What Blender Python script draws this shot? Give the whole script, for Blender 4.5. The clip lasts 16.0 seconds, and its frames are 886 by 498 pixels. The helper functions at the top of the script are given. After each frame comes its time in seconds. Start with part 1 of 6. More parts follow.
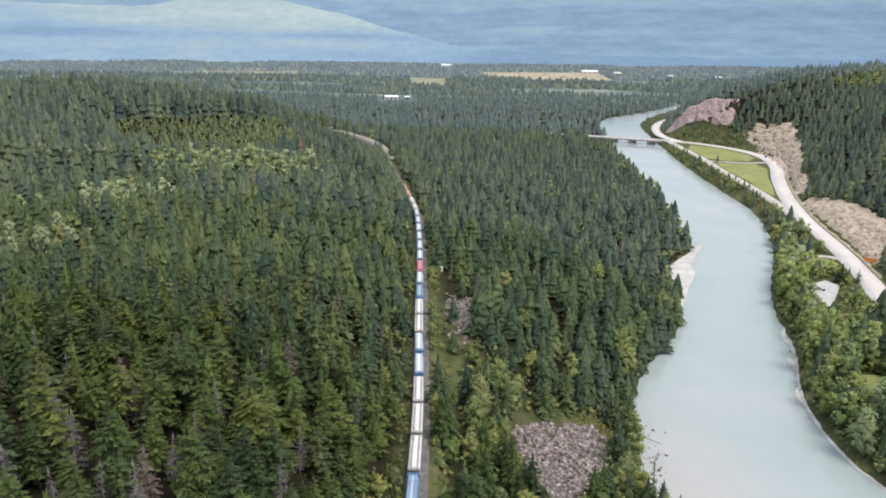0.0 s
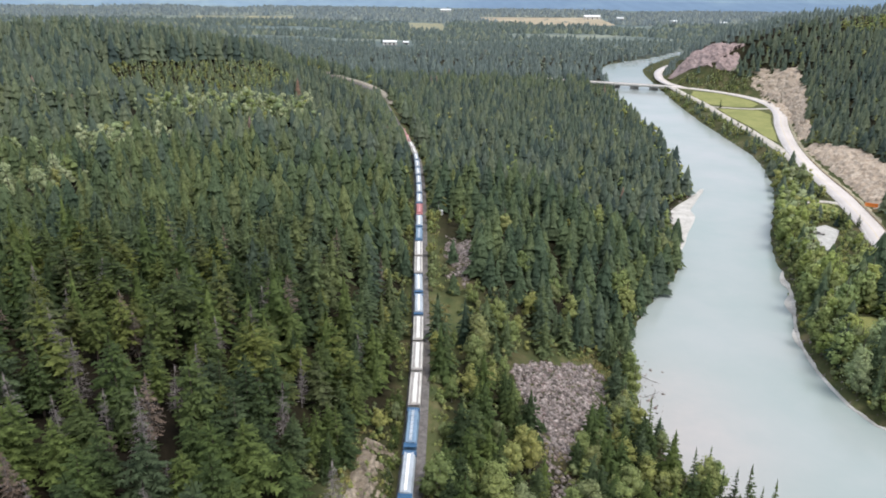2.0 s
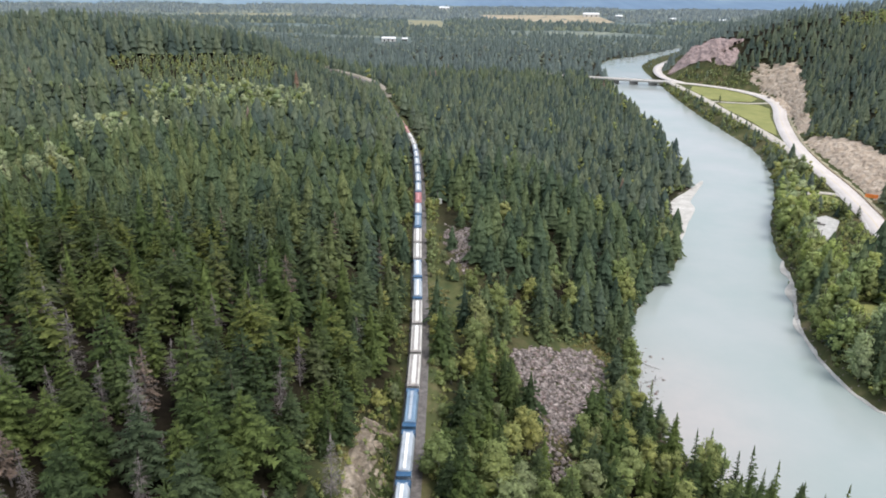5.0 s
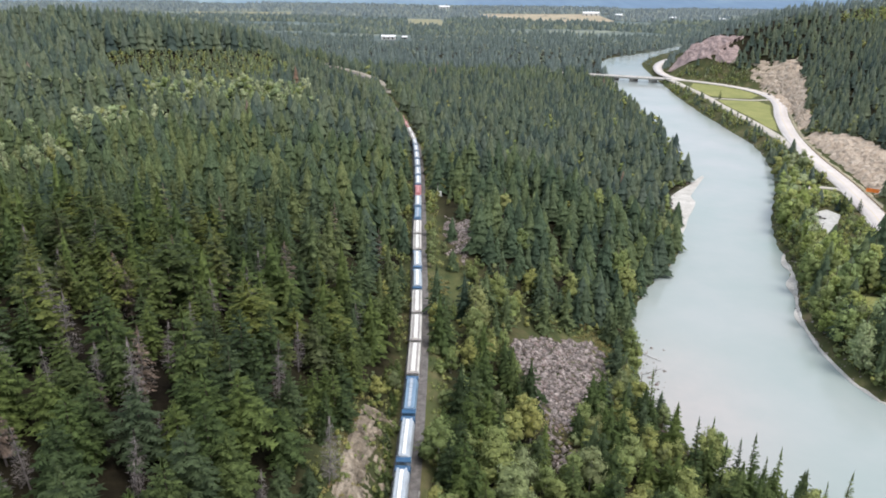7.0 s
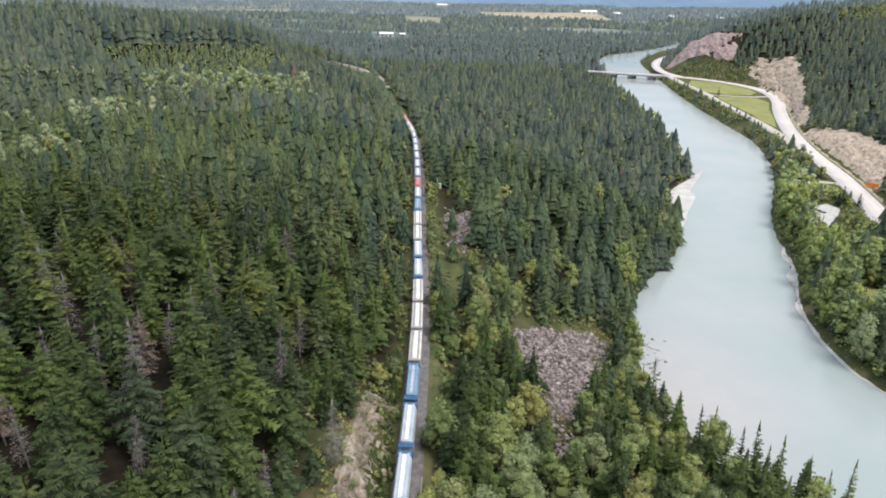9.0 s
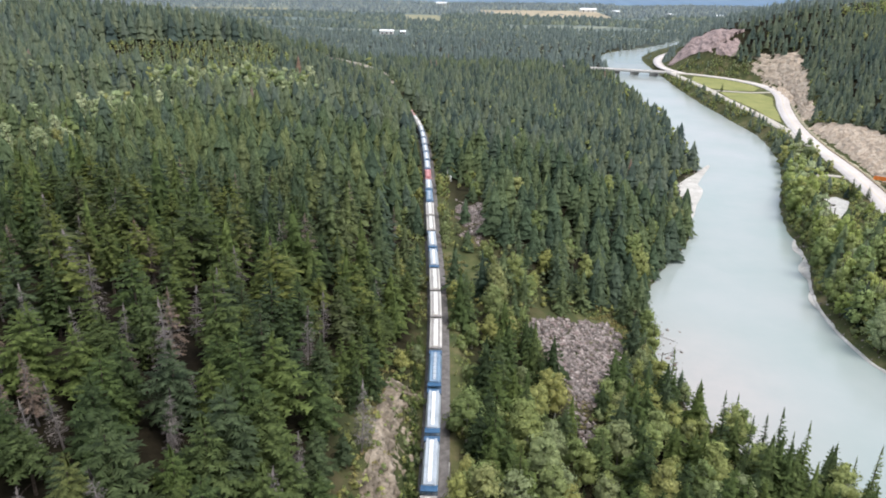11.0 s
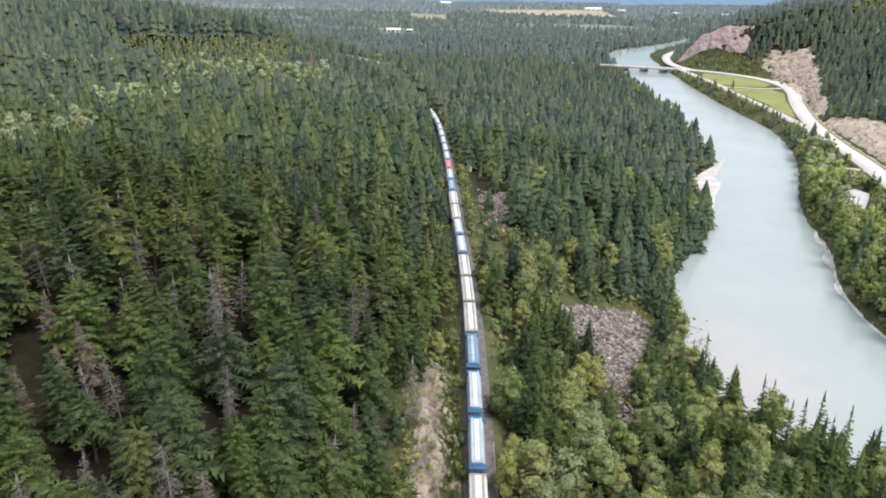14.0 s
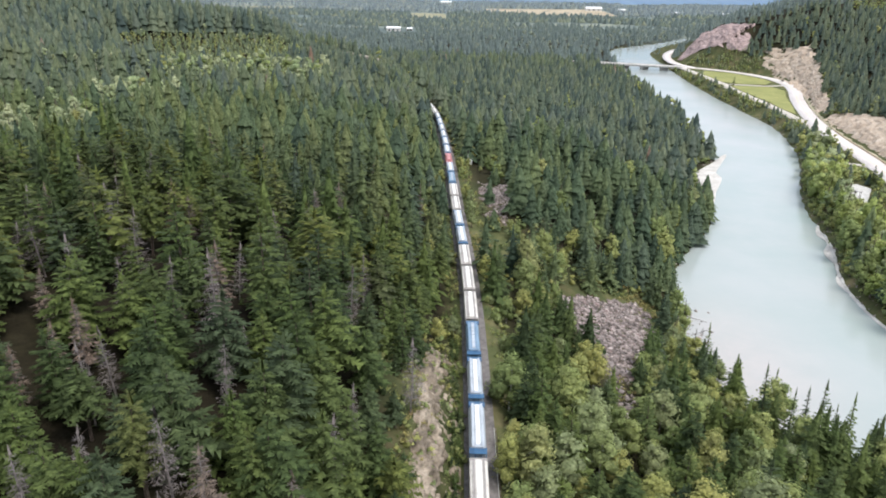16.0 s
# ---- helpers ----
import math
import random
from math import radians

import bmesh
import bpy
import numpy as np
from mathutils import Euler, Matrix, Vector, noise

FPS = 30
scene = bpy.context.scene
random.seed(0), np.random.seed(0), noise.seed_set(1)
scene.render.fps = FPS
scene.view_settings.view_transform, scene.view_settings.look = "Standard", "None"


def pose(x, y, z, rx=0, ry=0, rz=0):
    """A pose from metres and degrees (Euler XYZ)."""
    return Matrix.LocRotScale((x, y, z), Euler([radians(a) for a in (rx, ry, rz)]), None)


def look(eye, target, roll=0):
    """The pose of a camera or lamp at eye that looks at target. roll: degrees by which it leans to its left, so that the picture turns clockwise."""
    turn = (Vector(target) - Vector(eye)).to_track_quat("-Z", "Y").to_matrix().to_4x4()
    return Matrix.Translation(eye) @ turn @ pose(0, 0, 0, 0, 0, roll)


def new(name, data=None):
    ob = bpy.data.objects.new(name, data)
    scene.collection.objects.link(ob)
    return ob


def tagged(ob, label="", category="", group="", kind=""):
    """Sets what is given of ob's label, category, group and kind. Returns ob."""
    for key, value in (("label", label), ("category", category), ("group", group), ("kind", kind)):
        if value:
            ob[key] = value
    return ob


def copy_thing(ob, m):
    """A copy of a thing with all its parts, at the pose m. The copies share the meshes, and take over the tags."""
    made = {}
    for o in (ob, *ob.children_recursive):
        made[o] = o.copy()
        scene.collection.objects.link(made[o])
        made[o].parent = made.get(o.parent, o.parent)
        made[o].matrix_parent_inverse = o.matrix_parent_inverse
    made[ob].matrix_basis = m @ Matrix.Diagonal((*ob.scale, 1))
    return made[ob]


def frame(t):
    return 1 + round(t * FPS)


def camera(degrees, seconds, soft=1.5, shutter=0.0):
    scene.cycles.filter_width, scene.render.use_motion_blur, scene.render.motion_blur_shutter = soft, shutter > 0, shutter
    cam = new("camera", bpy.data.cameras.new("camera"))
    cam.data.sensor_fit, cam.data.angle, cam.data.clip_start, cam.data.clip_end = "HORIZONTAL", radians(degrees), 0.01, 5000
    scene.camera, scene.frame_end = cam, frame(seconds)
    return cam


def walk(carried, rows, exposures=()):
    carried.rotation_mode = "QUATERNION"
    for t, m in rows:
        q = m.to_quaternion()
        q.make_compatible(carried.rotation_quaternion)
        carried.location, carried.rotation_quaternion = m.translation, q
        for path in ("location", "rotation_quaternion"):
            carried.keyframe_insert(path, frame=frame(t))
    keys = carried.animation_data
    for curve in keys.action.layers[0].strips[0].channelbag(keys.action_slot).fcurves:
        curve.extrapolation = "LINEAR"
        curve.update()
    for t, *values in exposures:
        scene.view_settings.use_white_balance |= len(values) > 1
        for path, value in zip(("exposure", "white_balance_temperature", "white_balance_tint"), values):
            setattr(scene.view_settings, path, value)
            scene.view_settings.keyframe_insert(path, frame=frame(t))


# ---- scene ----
cam = camera(64.03, 16.0, soft=1.85)
# seconds, eye in metres, pitch, roll and yaw in degrees; the river's water is at z = 0
PATH = [
    (0.0, 0.00, 0.00, 141.78, 73.17, 0.69, 0.00),
    (0.5, 0.04, -0.05, 140.93, 71.65, 0.69, -0.02),
    (1.0, -0.08, -0.07, 140.12, 69.62, 0.73, -0.07),
    (1.5, -0.14, -0.05, 139.29, 69.13, 0.75, -0.11),
    (2.0, -0.11, -0.05, 138.41, 69.13, 0.76, -0.12),
    (2.5, -0.15, -0.08, 137.50, 69.12, 0.75, -0.15),
    (3.0, -0.23, -0.15, 136.63, 69.12, 0.78, -0.17),
    (3.5, -0.21, -0.26, 135.76, 69.12, 0.77, -0.18),
    (4.0, -0.18, -0.35, 134.87, 69.09, 0.78, -0.20),
    (6.5, -0.23, -0.30, 130.45, 69.05, 0.85, -0.24),
    (7.0, -0.19, -0.36, 129.51, 69.05, 0.84, -0.25),
    (7.5, -0.21, -0.39, 128.61, 69.04, 0.81, -0.26),
    (8.0, -0.24, -0.34, 127.73, 69.03, 0.87, -0.32),
    (8.5, -0.60, -0.32, 126.83, 69.00, 0.96, -0.42),
    (9.0, -1.44, -0.27, 125.95, 68.98, 1.04, -0.51),
    (11.5, -9.17, -0.11, 121.53, 68.91, 0.96, -0.73),
    (12.0, -11.17, -0.14, 120.64, 68.91, 0.93, -0.77),
    (12.5, -13.01, -0.14, 119.83, 68.91, 0.93, -0.76),
    (13.0, -14.57, -0.16, 119.00, 68.92, 0.93, -0.64),
    (13.5, -15.26, -0.19, 118.18, 68.95, 0.89, -0.48),
    (14.0, -15.49, -0.20, 117.30, 68.97, 0.93, -0.44),
    (14.5, -15.51, -0.19, 116.44, 68.98, 0.95, -0.43),
    (15.0, -15.48, -0.17, 115.56, 68.98, 0.96, -0.43),
    (15.5, -15.51, -0.13, 114.68, 68.99, 0.95, -0.43),
    (16.0, -15.50, -0.06, 113.78, 68.99, 0.99, -0.44),
]
walk(cam, [(t, pose(x, y, z) @ pose(0, 0, 0, 0, 0, yaw) @ pose(0, 0, 0, pitch) @ pose(0, 0, 0, 0, 0, roll)) for t, x, y, z, pitch, roll, yaw in PATH], [(0.0, 0.35), (9.0, 0.43), (16.0, 0.60)])

# ---- sky, sun ----
world = bpy.data.worlds.new("world")
scene.world = world
world.use_nodes = True
wn, wl = world.node_tree.nodes, world.node_tree.links
sky = wn.new("ShaderNodeTexSky")
sky.sky_type, sky.sun_disc = "NISHITA", False
sky.sun_elevation, sky.sun_rotation = radians(52), radians(150)
sky.dust_density, sky.air_density = 3.0, 1.0
cloud = wn.new("ShaderNodeMix")
cloud.data_type = "RGBA"
cloud.inputs[0].default_value = 0.72
# an overcast sky, brighter overhead than at the horizon
where = wn.new("ShaderNodeTexCoord")
apart = wn.new("ShaderNodeSeparateXYZ")
wl.new(where.outputs["Generated"], apart.inputs[0])
lift = wn.new("ShaderNodeMapRange")
lift.inputs[1].default_value, lift.inputs[2].default_value, lift.inputs[3].default_value, lift.inputs[4].default_value = 0.0, 1.0, 0.96, 1.2
wl.new(apart.outputs["Z"], lift.inputs[0])
tint = wn.new("ShaderNodeVectorMath")
tint.operation, tint.inputs[0].default_value = "SCALE", (7.4, 8.0, 9.1)
wl.new(lift.outputs[0], tint.inputs["Scale"])
wl.new(tint.outputs[0], cloud.inputs[7])
wl.new(sky.outputs[0], cloud.inputs[6])
wl.new(cloud.outputs[2], wn["Background"].inputs["Color"])
wn["Background"].inputs["Strength"].default_value = 0.108
sun = new("sun", bpy.data.lights.new("sun", "SUN"))
sun.data.energy, sun.data.angle, sun.data.color = 2.3, radians(28), (1.0, 0.95, 0.89)
sun.matrix_world = look((0, 0, 300), (0 - 0.5 * 100, 0.45 * 100, 300 - 130))


# ---- materials ----
def material(name):
    m = bpy.data.materials.new(name)
    m.use_nodes = True
    n, l = m.node_tree.nodes, m.node_tree.links
    return m, n, l, n["Principled BSDF"]


def ramp(n, l, source, stops):
    r = n.new("ShaderNodeValToRGB")
    while len(r.color_ramp.elements) < len(stops):
        r.color_ramp.elements.new(0.5)
    for e, (p, c) in zip(r.color_ramp.elements, stops):
        e.position, e.color = p, (*c, 1)
    l.new(source, r.inputs[0])
    return r.outputs[0]


def grain(n, l, scale, detail=4, rough=0.6):
    g = n.new("ShaderNodeNewGeometry")
    t = n.new("ShaderNodeTexNoise")
    t.inputs["Scale"].default_value, t.inputs["Detail"].default_value, t.inputs["Roughness"].default_value = scale, detail, rough
    l.new(g.outputs["Position"], t.inputs["Vector"])
    return t.outputs[0]


def blend(n, l, factor, a, b, mode="MIX"):
    x = n.new("ShaderNodeMix")
    x.data_type, x.blend_type = "RGBA", mode
    for slot, v in ((0, factor), (6, a), (7, b)):
        if isinstance(v, (int, float)):
            x.inputs[slot].default_value = v
        elif isinstance(v, tuple):
            x.inputs[slot].default_value = (*v, 1)
        else:
            l.new(v, x.inputs[slot])
    return x.outputs[2]


def bump(n, l, b, source, strength, distance):
    x = n.new("ShaderNodeBump")
    x.inputs["Strength"].default_value, x.inputs["Distance"].default_value = strength, distance
    l.new(source, x.inputs["Height"])
    l.new(x.outputs[0], b.inputs["Normal"])


def surface(name, dark, light, scale, rough=0.85, metal=0.0, relief=0.0, fine=6.0, spread=(0.35, 0.65), depth=1.0):
    """A worn surface: two colours mixed at a coarse and a fine scale."""
    m, n, l, b = material(name)
    coarse, small = grain(n, l, scale), grain(n, l, scale * fine)
    c = ramp(n, l, coarse, [(spread[0], dark), (spread[1], light)])
    c2 = ramp(n, l, small, [(0.3, (1 - 0.28 * depth,) * 3), (0.7, (1 + 0.15 * depth,) * 3)])
    l.new(blend(n, l, 1.0, c, c2, "MULTIPLY"), b.inputs["Base Color"])
    b.inputs["Roughness"].default_value, b.inputs["Metallic"].default_value = rough, metal
    if relief:
        bump(n, l, b, small, 0.6, relief)
    return m


def foliage(name, shades, attribute=True, soft=0.35, fleck=1.0):
    """Leaves or needles: a shade for each tree, a small one for each spray, with light coming through."""
    m, n, l, b = material(name)
    if attribute:
        a = n.new("ShaderNodeAttribute")
        a.attribute_name = "tint"
        one = a.outputs["Fac"]
    else:
        one = n.new("ShaderNodeObjectInfo").outputs["Random"]
    k = len(shades) - 1
    c = ramp(n, l, one, [(i / k, s) for i, s in enumerate(shades)])
    g = n.new("ShaderNodeNewGeometry")
    c2 = ramp(n, l, g.outputs["Random Per Island"], [(0.0, (0.84, 0.84, 0.84)), (1.0, (1.16, 1.15, 1.14))])
    c3 = ramp(n, l, grain(n, l, 0.35, 3), [(0.3, (0.75, 0.76, 0.72)), (0.7, (1.22, 1.2, 1.15))])
    c = blend(n, l, 1.0, blend(n, l, 1.0, c, c2, "MULTIPLY"), c3, "MULTIPLY")
    c = blend(n, l, 1.0, c, ramp(n, l, grain(n, l, 1.3, 5, 0.75), [(0.36, (1 - 0.50 * fleck, 1 - 0.48 * fleck, 1 - 0.50 * fleck)), (0.5, (0.98, 0.98, 0.97)), (0.64, (1 + 0.42 * fleck, 1 + 0.40 * fleck, 1 + 0.34 * fleck))]), "MULTIPLY")
    l.new(c, b.inputs["Base Color"])
    b.inputs["Roughness"].default_value = 0.7
    b.inputs["Specular IOR Level"].default_value = 0.15
    t = n.new("ShaderNodeBsdfTranslucent")
    l.new(c, t.inputs["Color"])
    x = n.new("ShaderNodeMixShader")
    x.inputs[0].default_value = soft
    l.new(b.outputs[0], x.inputs[1])
    l.new(t.outputs[0], x.inputs[2])
    l.new(x.outputs[0], n["Material Output"].inputs["Surface"])
    return m


SPRUCE = [(0.047, 0.072, 0.035), (0.070, 0.104, 0.041), (0.095, 0.137, 0.047), (0.132, 0.173, 0.055), (0.102, 0.139, 0.052), (0.070, 0.100, 0.059)]
PINE = [(0.081, 0.113, 0.046), (0.124, 0.158, 0.052), (0.170, 0.193, 0.058), (0.106, 0.128, 0.063)]
BROAD = [(0.187, 0.242, 0.103), (0.232, 0.288, 0.119), (0.279, 0.320, 0.129), (0.340, 0.341, 0.129), (0.227, 0.269, 0.151), (0.243, 0.293, 0.131), (0.323, 0.337, 0.120)]
PALE = [(0.290, 0.365, 0.205), (0.345, 0.410, 0.235), (0.430, 0.465, 0.310), (0.320, 0.385, 0.225)]
WILLOW = [(0.270, 0.340, 0.120), (0.330, 0.395, 0.140), (0.385, 0.430, 0.160), (0.255, 0.335, 0.150), (0.410, 0.420, 0.175)]
RUST = [(0.190, 0.145, 0.125), (0.215, 0.165, 0.140), (0.170, 0.140, 0.125), (0.205, 0.138, 0.105)]
mats = {}
for key, shades, soft in (("spruce", SPRUCE, 0.36), ("pine", PINE, 0.38), ("broadleaf", BROAD, 0.4), ("pale", PALE, 0.45), ("rust", RUST, 0.2), ("willow", WILLOW, 0.45)):
    mats[key] = foliage("needles_" + key, shades, False, soft)
    mats[key + "_stuff"] = foliage("woods_" + key, shades, True, soft)
# farther woods turn bluer and paler: distance haze mixed into the leaf colours
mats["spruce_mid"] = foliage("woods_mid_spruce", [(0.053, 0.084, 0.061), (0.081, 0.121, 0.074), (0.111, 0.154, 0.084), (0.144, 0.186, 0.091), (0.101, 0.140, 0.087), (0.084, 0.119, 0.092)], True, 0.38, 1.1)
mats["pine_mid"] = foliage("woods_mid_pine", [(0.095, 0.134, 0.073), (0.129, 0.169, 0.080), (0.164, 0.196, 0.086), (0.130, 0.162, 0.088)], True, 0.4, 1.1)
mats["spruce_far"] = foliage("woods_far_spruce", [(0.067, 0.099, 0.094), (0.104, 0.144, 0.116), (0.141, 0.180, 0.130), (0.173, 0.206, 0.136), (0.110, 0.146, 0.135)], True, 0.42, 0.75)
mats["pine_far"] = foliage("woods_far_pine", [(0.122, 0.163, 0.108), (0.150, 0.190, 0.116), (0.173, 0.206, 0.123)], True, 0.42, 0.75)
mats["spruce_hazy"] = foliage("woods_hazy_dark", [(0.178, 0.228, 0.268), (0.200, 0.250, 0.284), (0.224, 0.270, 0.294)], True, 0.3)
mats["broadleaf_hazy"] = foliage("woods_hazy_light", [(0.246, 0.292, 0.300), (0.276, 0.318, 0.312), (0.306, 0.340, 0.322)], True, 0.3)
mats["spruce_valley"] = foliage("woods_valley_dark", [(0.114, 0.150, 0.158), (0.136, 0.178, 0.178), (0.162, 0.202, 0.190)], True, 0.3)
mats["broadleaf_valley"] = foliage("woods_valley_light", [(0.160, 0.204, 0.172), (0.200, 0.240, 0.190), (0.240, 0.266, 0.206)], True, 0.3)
mats["bark"] = surface("bark", (0.05, 0.035, 0.025), (0.13, 0.10, 0.08), 3.0, 0.95)
mats["dead"] = surface("dead_wood", (0.11, 0.096, 0.092), (0.25, 0.222, 0.214), 1.2, 0.95)
mats["birch"] = surface("pale_bark", (0.30, 0.28, 0.24), (0.55, 0.52, 0.47), 1.5, 0.9)
mats["ballast"] = surface("ballast", (0.10, 0.092, 0.09), (0.20, 0.185, 0.18), 0.6, 0.95, relief=0.08, fine=9)
mats["tie"] = surface("tie_wood", (0.05, 0.04, 0.035), (0.11, 0.09, 0.08), 3, 0.95)
mats["rail"] = surface("rail_steel", (0.12, 0.08, 0.06), (0.25, 0.2, 0.17), 2, 0.5, 0.7)
mats["asphalt"] = surface("asphalt", (0.52, 0.475, 0.455), (0.60, 0.555, 0.535), 0.05, 0.9, fine=30, depth=0.3)
mats["gravel"] = surface("gravel", (0.40, 0.37, 0.32), (0.54, 0.50, 0.45), 0.2, 0.95, fine=12)
mats["line_white"] = surface("road_paint_white", (0.6, 0.6, 0.58), (0.75, 0.75, 0.73), 0.5, 0.7)
mats["line_yellow"] = surface("road_paint_yellow", (0.55, 0.46, 0.28), (0.62, 0.52, 0.33), 0.5, 0.7)
mats["concrete"] = surface("concrete", (0.38, 0.37, 0.35), (0.52, 0.51, 0.49), 0.3, 0.9)
mats["lawn"] = surface("lawn", (0.19, 0.205, 0.06), (0.265, 0.265, 0.09), 0.06, 0.95, fine=14)
mats["sand"] = surface("sand", (0.42, 0.40, 0.37), (0.58, 0.56, 0.53), 0.15, 0.95, fine=10)
mats["talus"] = foliage("talus_stone", [(0.085, 0.073, 0.073), (0.19, 0.162, 0.164), (0.34, 0.300, 0.305), (0.16, 0.120, 0.122)], True, 0.0)
mats["gold_stuff"] = foliage("dry_grass", [(0.23, 0.205, 0.095), (0.29, 0.260, 0.11), (0.22, 0.235, 0.10), (0.25, 0.190, 0.105)], True, 0.3)
mats["verge"] = surface("dry_verge", (0.26, 0.24, 0.15), (0.42, 0.37, 0.27), 0.09, 0.95, fine=10)
mats["yard"] = surface("yard_gravel", (0.22, 0.195, 0.15), (0.34, 0.30, 0.24), 0.08, 0.95, fine=12)
mats["field"] = surface("hay_field", (0.30, 0.25, 0.17), (0.40, 0.34, 0.24), 0.01, 0.95, fine=10)
mats["land_tone"] = surface("dry_meadow", (0.20, 0.20, 0.12), (0.29, 0.27, 0.17), 0.12, 0.95, fine=10)


def rock_material(name, dark, mid, light):
    m, n, l, b = material(name)
    a, c = grain(n, l, 0.14, 8, 0.7), grain(n, l, 1.1, 9, 0.75)
    col = ramp(n, l, a, [(0.3, dark), (0.48, mid), (0.68, light)])
    col = blend(n, l, 1.0, col, ramp(n, l, c, [(0.34, (0.48, 0.46, 0.45)), (0.46, (0.90, 0.89, 0.88)), (0.62, (1.2, 1.2, 1.2))]), "MULTIPLY")
    l.new(col, b.inputs["Base Color"])
    b.inputs["Roughness"].default_value = 0.92
    bump(n, l, b, c, 0.8, 0.5)
    return m


mats["rock_tan"] = rock_material("rock_tan", (0.25, 0.195, 0.145), (0.41, 0.33, 0.255), (0.53, 0.45, 0.37))
mats["rock_pink"] = rock_material("rock_pink", (0.19, 0.145, 0.14), (0.31, 0.235, 0.225), (0.41, 0.32, 0.305))
mats["rock_cut"] = rock_material("rock_cut", (0.09, 0.074, 0.056), (0.24, 0.198, 0.150), (0.47, 0.405, 0.330))

# ground: forest litter, moss and dry grass; far valley tones have haze mixed in
m, n, l, b = material("forest_floor")
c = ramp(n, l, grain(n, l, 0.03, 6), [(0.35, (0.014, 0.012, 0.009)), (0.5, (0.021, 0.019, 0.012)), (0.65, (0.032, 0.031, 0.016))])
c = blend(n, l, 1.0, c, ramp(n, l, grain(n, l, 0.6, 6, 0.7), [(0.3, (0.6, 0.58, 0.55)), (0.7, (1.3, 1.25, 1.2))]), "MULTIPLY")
a = n.new("ShaderNodeAttribute")
a.attribute_name = "open"
dry = ramp(n, l, grain(n, l, 0.11, 5), [(0.36, (0.058, 0.074, 0.032)), (0.52, (0.090, 0.098, 0.042)), (0.68, (0.160, 0.136, 0.076))])
c = blend(n, l, a.outputs["Fac"], c, dry)
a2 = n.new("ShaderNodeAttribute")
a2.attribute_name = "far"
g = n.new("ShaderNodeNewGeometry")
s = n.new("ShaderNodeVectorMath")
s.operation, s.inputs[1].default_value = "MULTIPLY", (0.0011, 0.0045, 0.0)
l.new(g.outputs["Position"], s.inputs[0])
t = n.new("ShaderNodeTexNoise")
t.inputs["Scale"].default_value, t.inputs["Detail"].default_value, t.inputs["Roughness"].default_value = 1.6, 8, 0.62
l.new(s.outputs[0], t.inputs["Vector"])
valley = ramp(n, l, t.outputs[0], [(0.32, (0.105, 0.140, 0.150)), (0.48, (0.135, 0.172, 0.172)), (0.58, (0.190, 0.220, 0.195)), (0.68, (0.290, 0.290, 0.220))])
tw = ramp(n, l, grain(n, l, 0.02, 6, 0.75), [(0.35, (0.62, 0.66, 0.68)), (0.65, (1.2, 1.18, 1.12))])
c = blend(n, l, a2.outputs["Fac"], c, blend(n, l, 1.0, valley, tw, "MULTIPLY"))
l.new(c, b.inputs["Base Color"])
b.inputs["Roughness"].default_value = 0.95
b.inputs["Specular IOR Level"].default_value = 0.08
bump(n, l, b, grain(n, l, 0.8, 5, 0.7), 0.7, 0.4)
mats["ground"] = m

# glacial water: milky, smooth, a faint ripple
m, n, l, b = material("glacial_water")
c = ramp(n, l, grain(n, l, 0.012, 5), [(0.35, (0.272, 0.332, 0.320)), (0.65, (0.338, 0.368, 0.364))])
# pinkish silt at the near bank; far water also paled for sky reflection
silt_sheen = n.new("ShaderNodeAttribute")
silt_sheen.attribute_name = "silt_sheen"
c = blend(n, l, silt_sheen.outputs["Fac"], c, ramp(n, l, grain(n, l, 0.05, 6, 0.7), [(0.35, (0.440, 0.385, 0.370)), (0.65, (0.375, 0.355, 0.345))]))
l.new(c, b.inputs["Base Color"])
b.inputs["Roughness"].default_value = 0.14
b.inputs["IOR"].default_value = 1.33
bump(n, l, b, grain(n, l, 0.5, 4), 0.12, 0.15)
mats["water"] = m


# ---- mesh helpers ----
def part(name, bm, mat, parent=None, label=""):
    me = bpy.data.meshes.new(name)
    bm.to_mesh(me)
    bm.free()
    me.materials.append(mat)
    ob = new(name, me)
    if parent is not None:
        ob.parent = parent
    return tagged(ob, label)


def mesh_of(name, verts, faces, mat, smooth=False, values=None, normals=None):
    """A mesh from numpy arrays; values: {attribute: one number a vertex}; normals: one a vertex, for soft foliage."""
    me = bpy.data.meshes.new(name)
    verts, faces = np.asarray(verts, dtype=np.float32), np.asarray(faces, dtype=np.int32)
    k = faces.shape[1]
    me.vertices.add(len(verts))
    me.vertices.foreach_set("co", verts.ravel())
    me.loops.add(faces.size)
    me.loops.foreach_set("vertex_index", faces.ravel())
    me.polygons.add(len(faces))
    me.polygons.foreach_set("loop_start", np.arange(0, faces.size, k, dtype=np.int32))
    me.update(calc_edges=True)
    if smooth:
        me.polygons.foreach_set("use_smooth", np.ones(len(faces), dtype=bool))
    for key, v in (values or {}).items():
        me.attributes.new(key, "FLOAT", "POINT").data.foreach_set("value", np.asarray(v, dtype=np.float32))
    me.materials.append(mat)
    me.validate()
    if normals is not None:
        me.normals_split_custom_set_from_vertices(np.asarray(normals, dtype=np.float32))
    return me


def box(bm, x0, x1, y0, y1, z0, z1):
    v = [bm.verts.new((x, y, z)) for z in (z0, z1) for y in (y0, y1) for x in (x0, x1)]
    for f in ((0, 2, 3, 1), (4, 5, 7, 6), (0, 1, 5, 4), (2, 6, 7, 3), (0, 4, 6, 2), (1, 3, 7, 5)):
        bm.faces.new([v[i] for i in f])


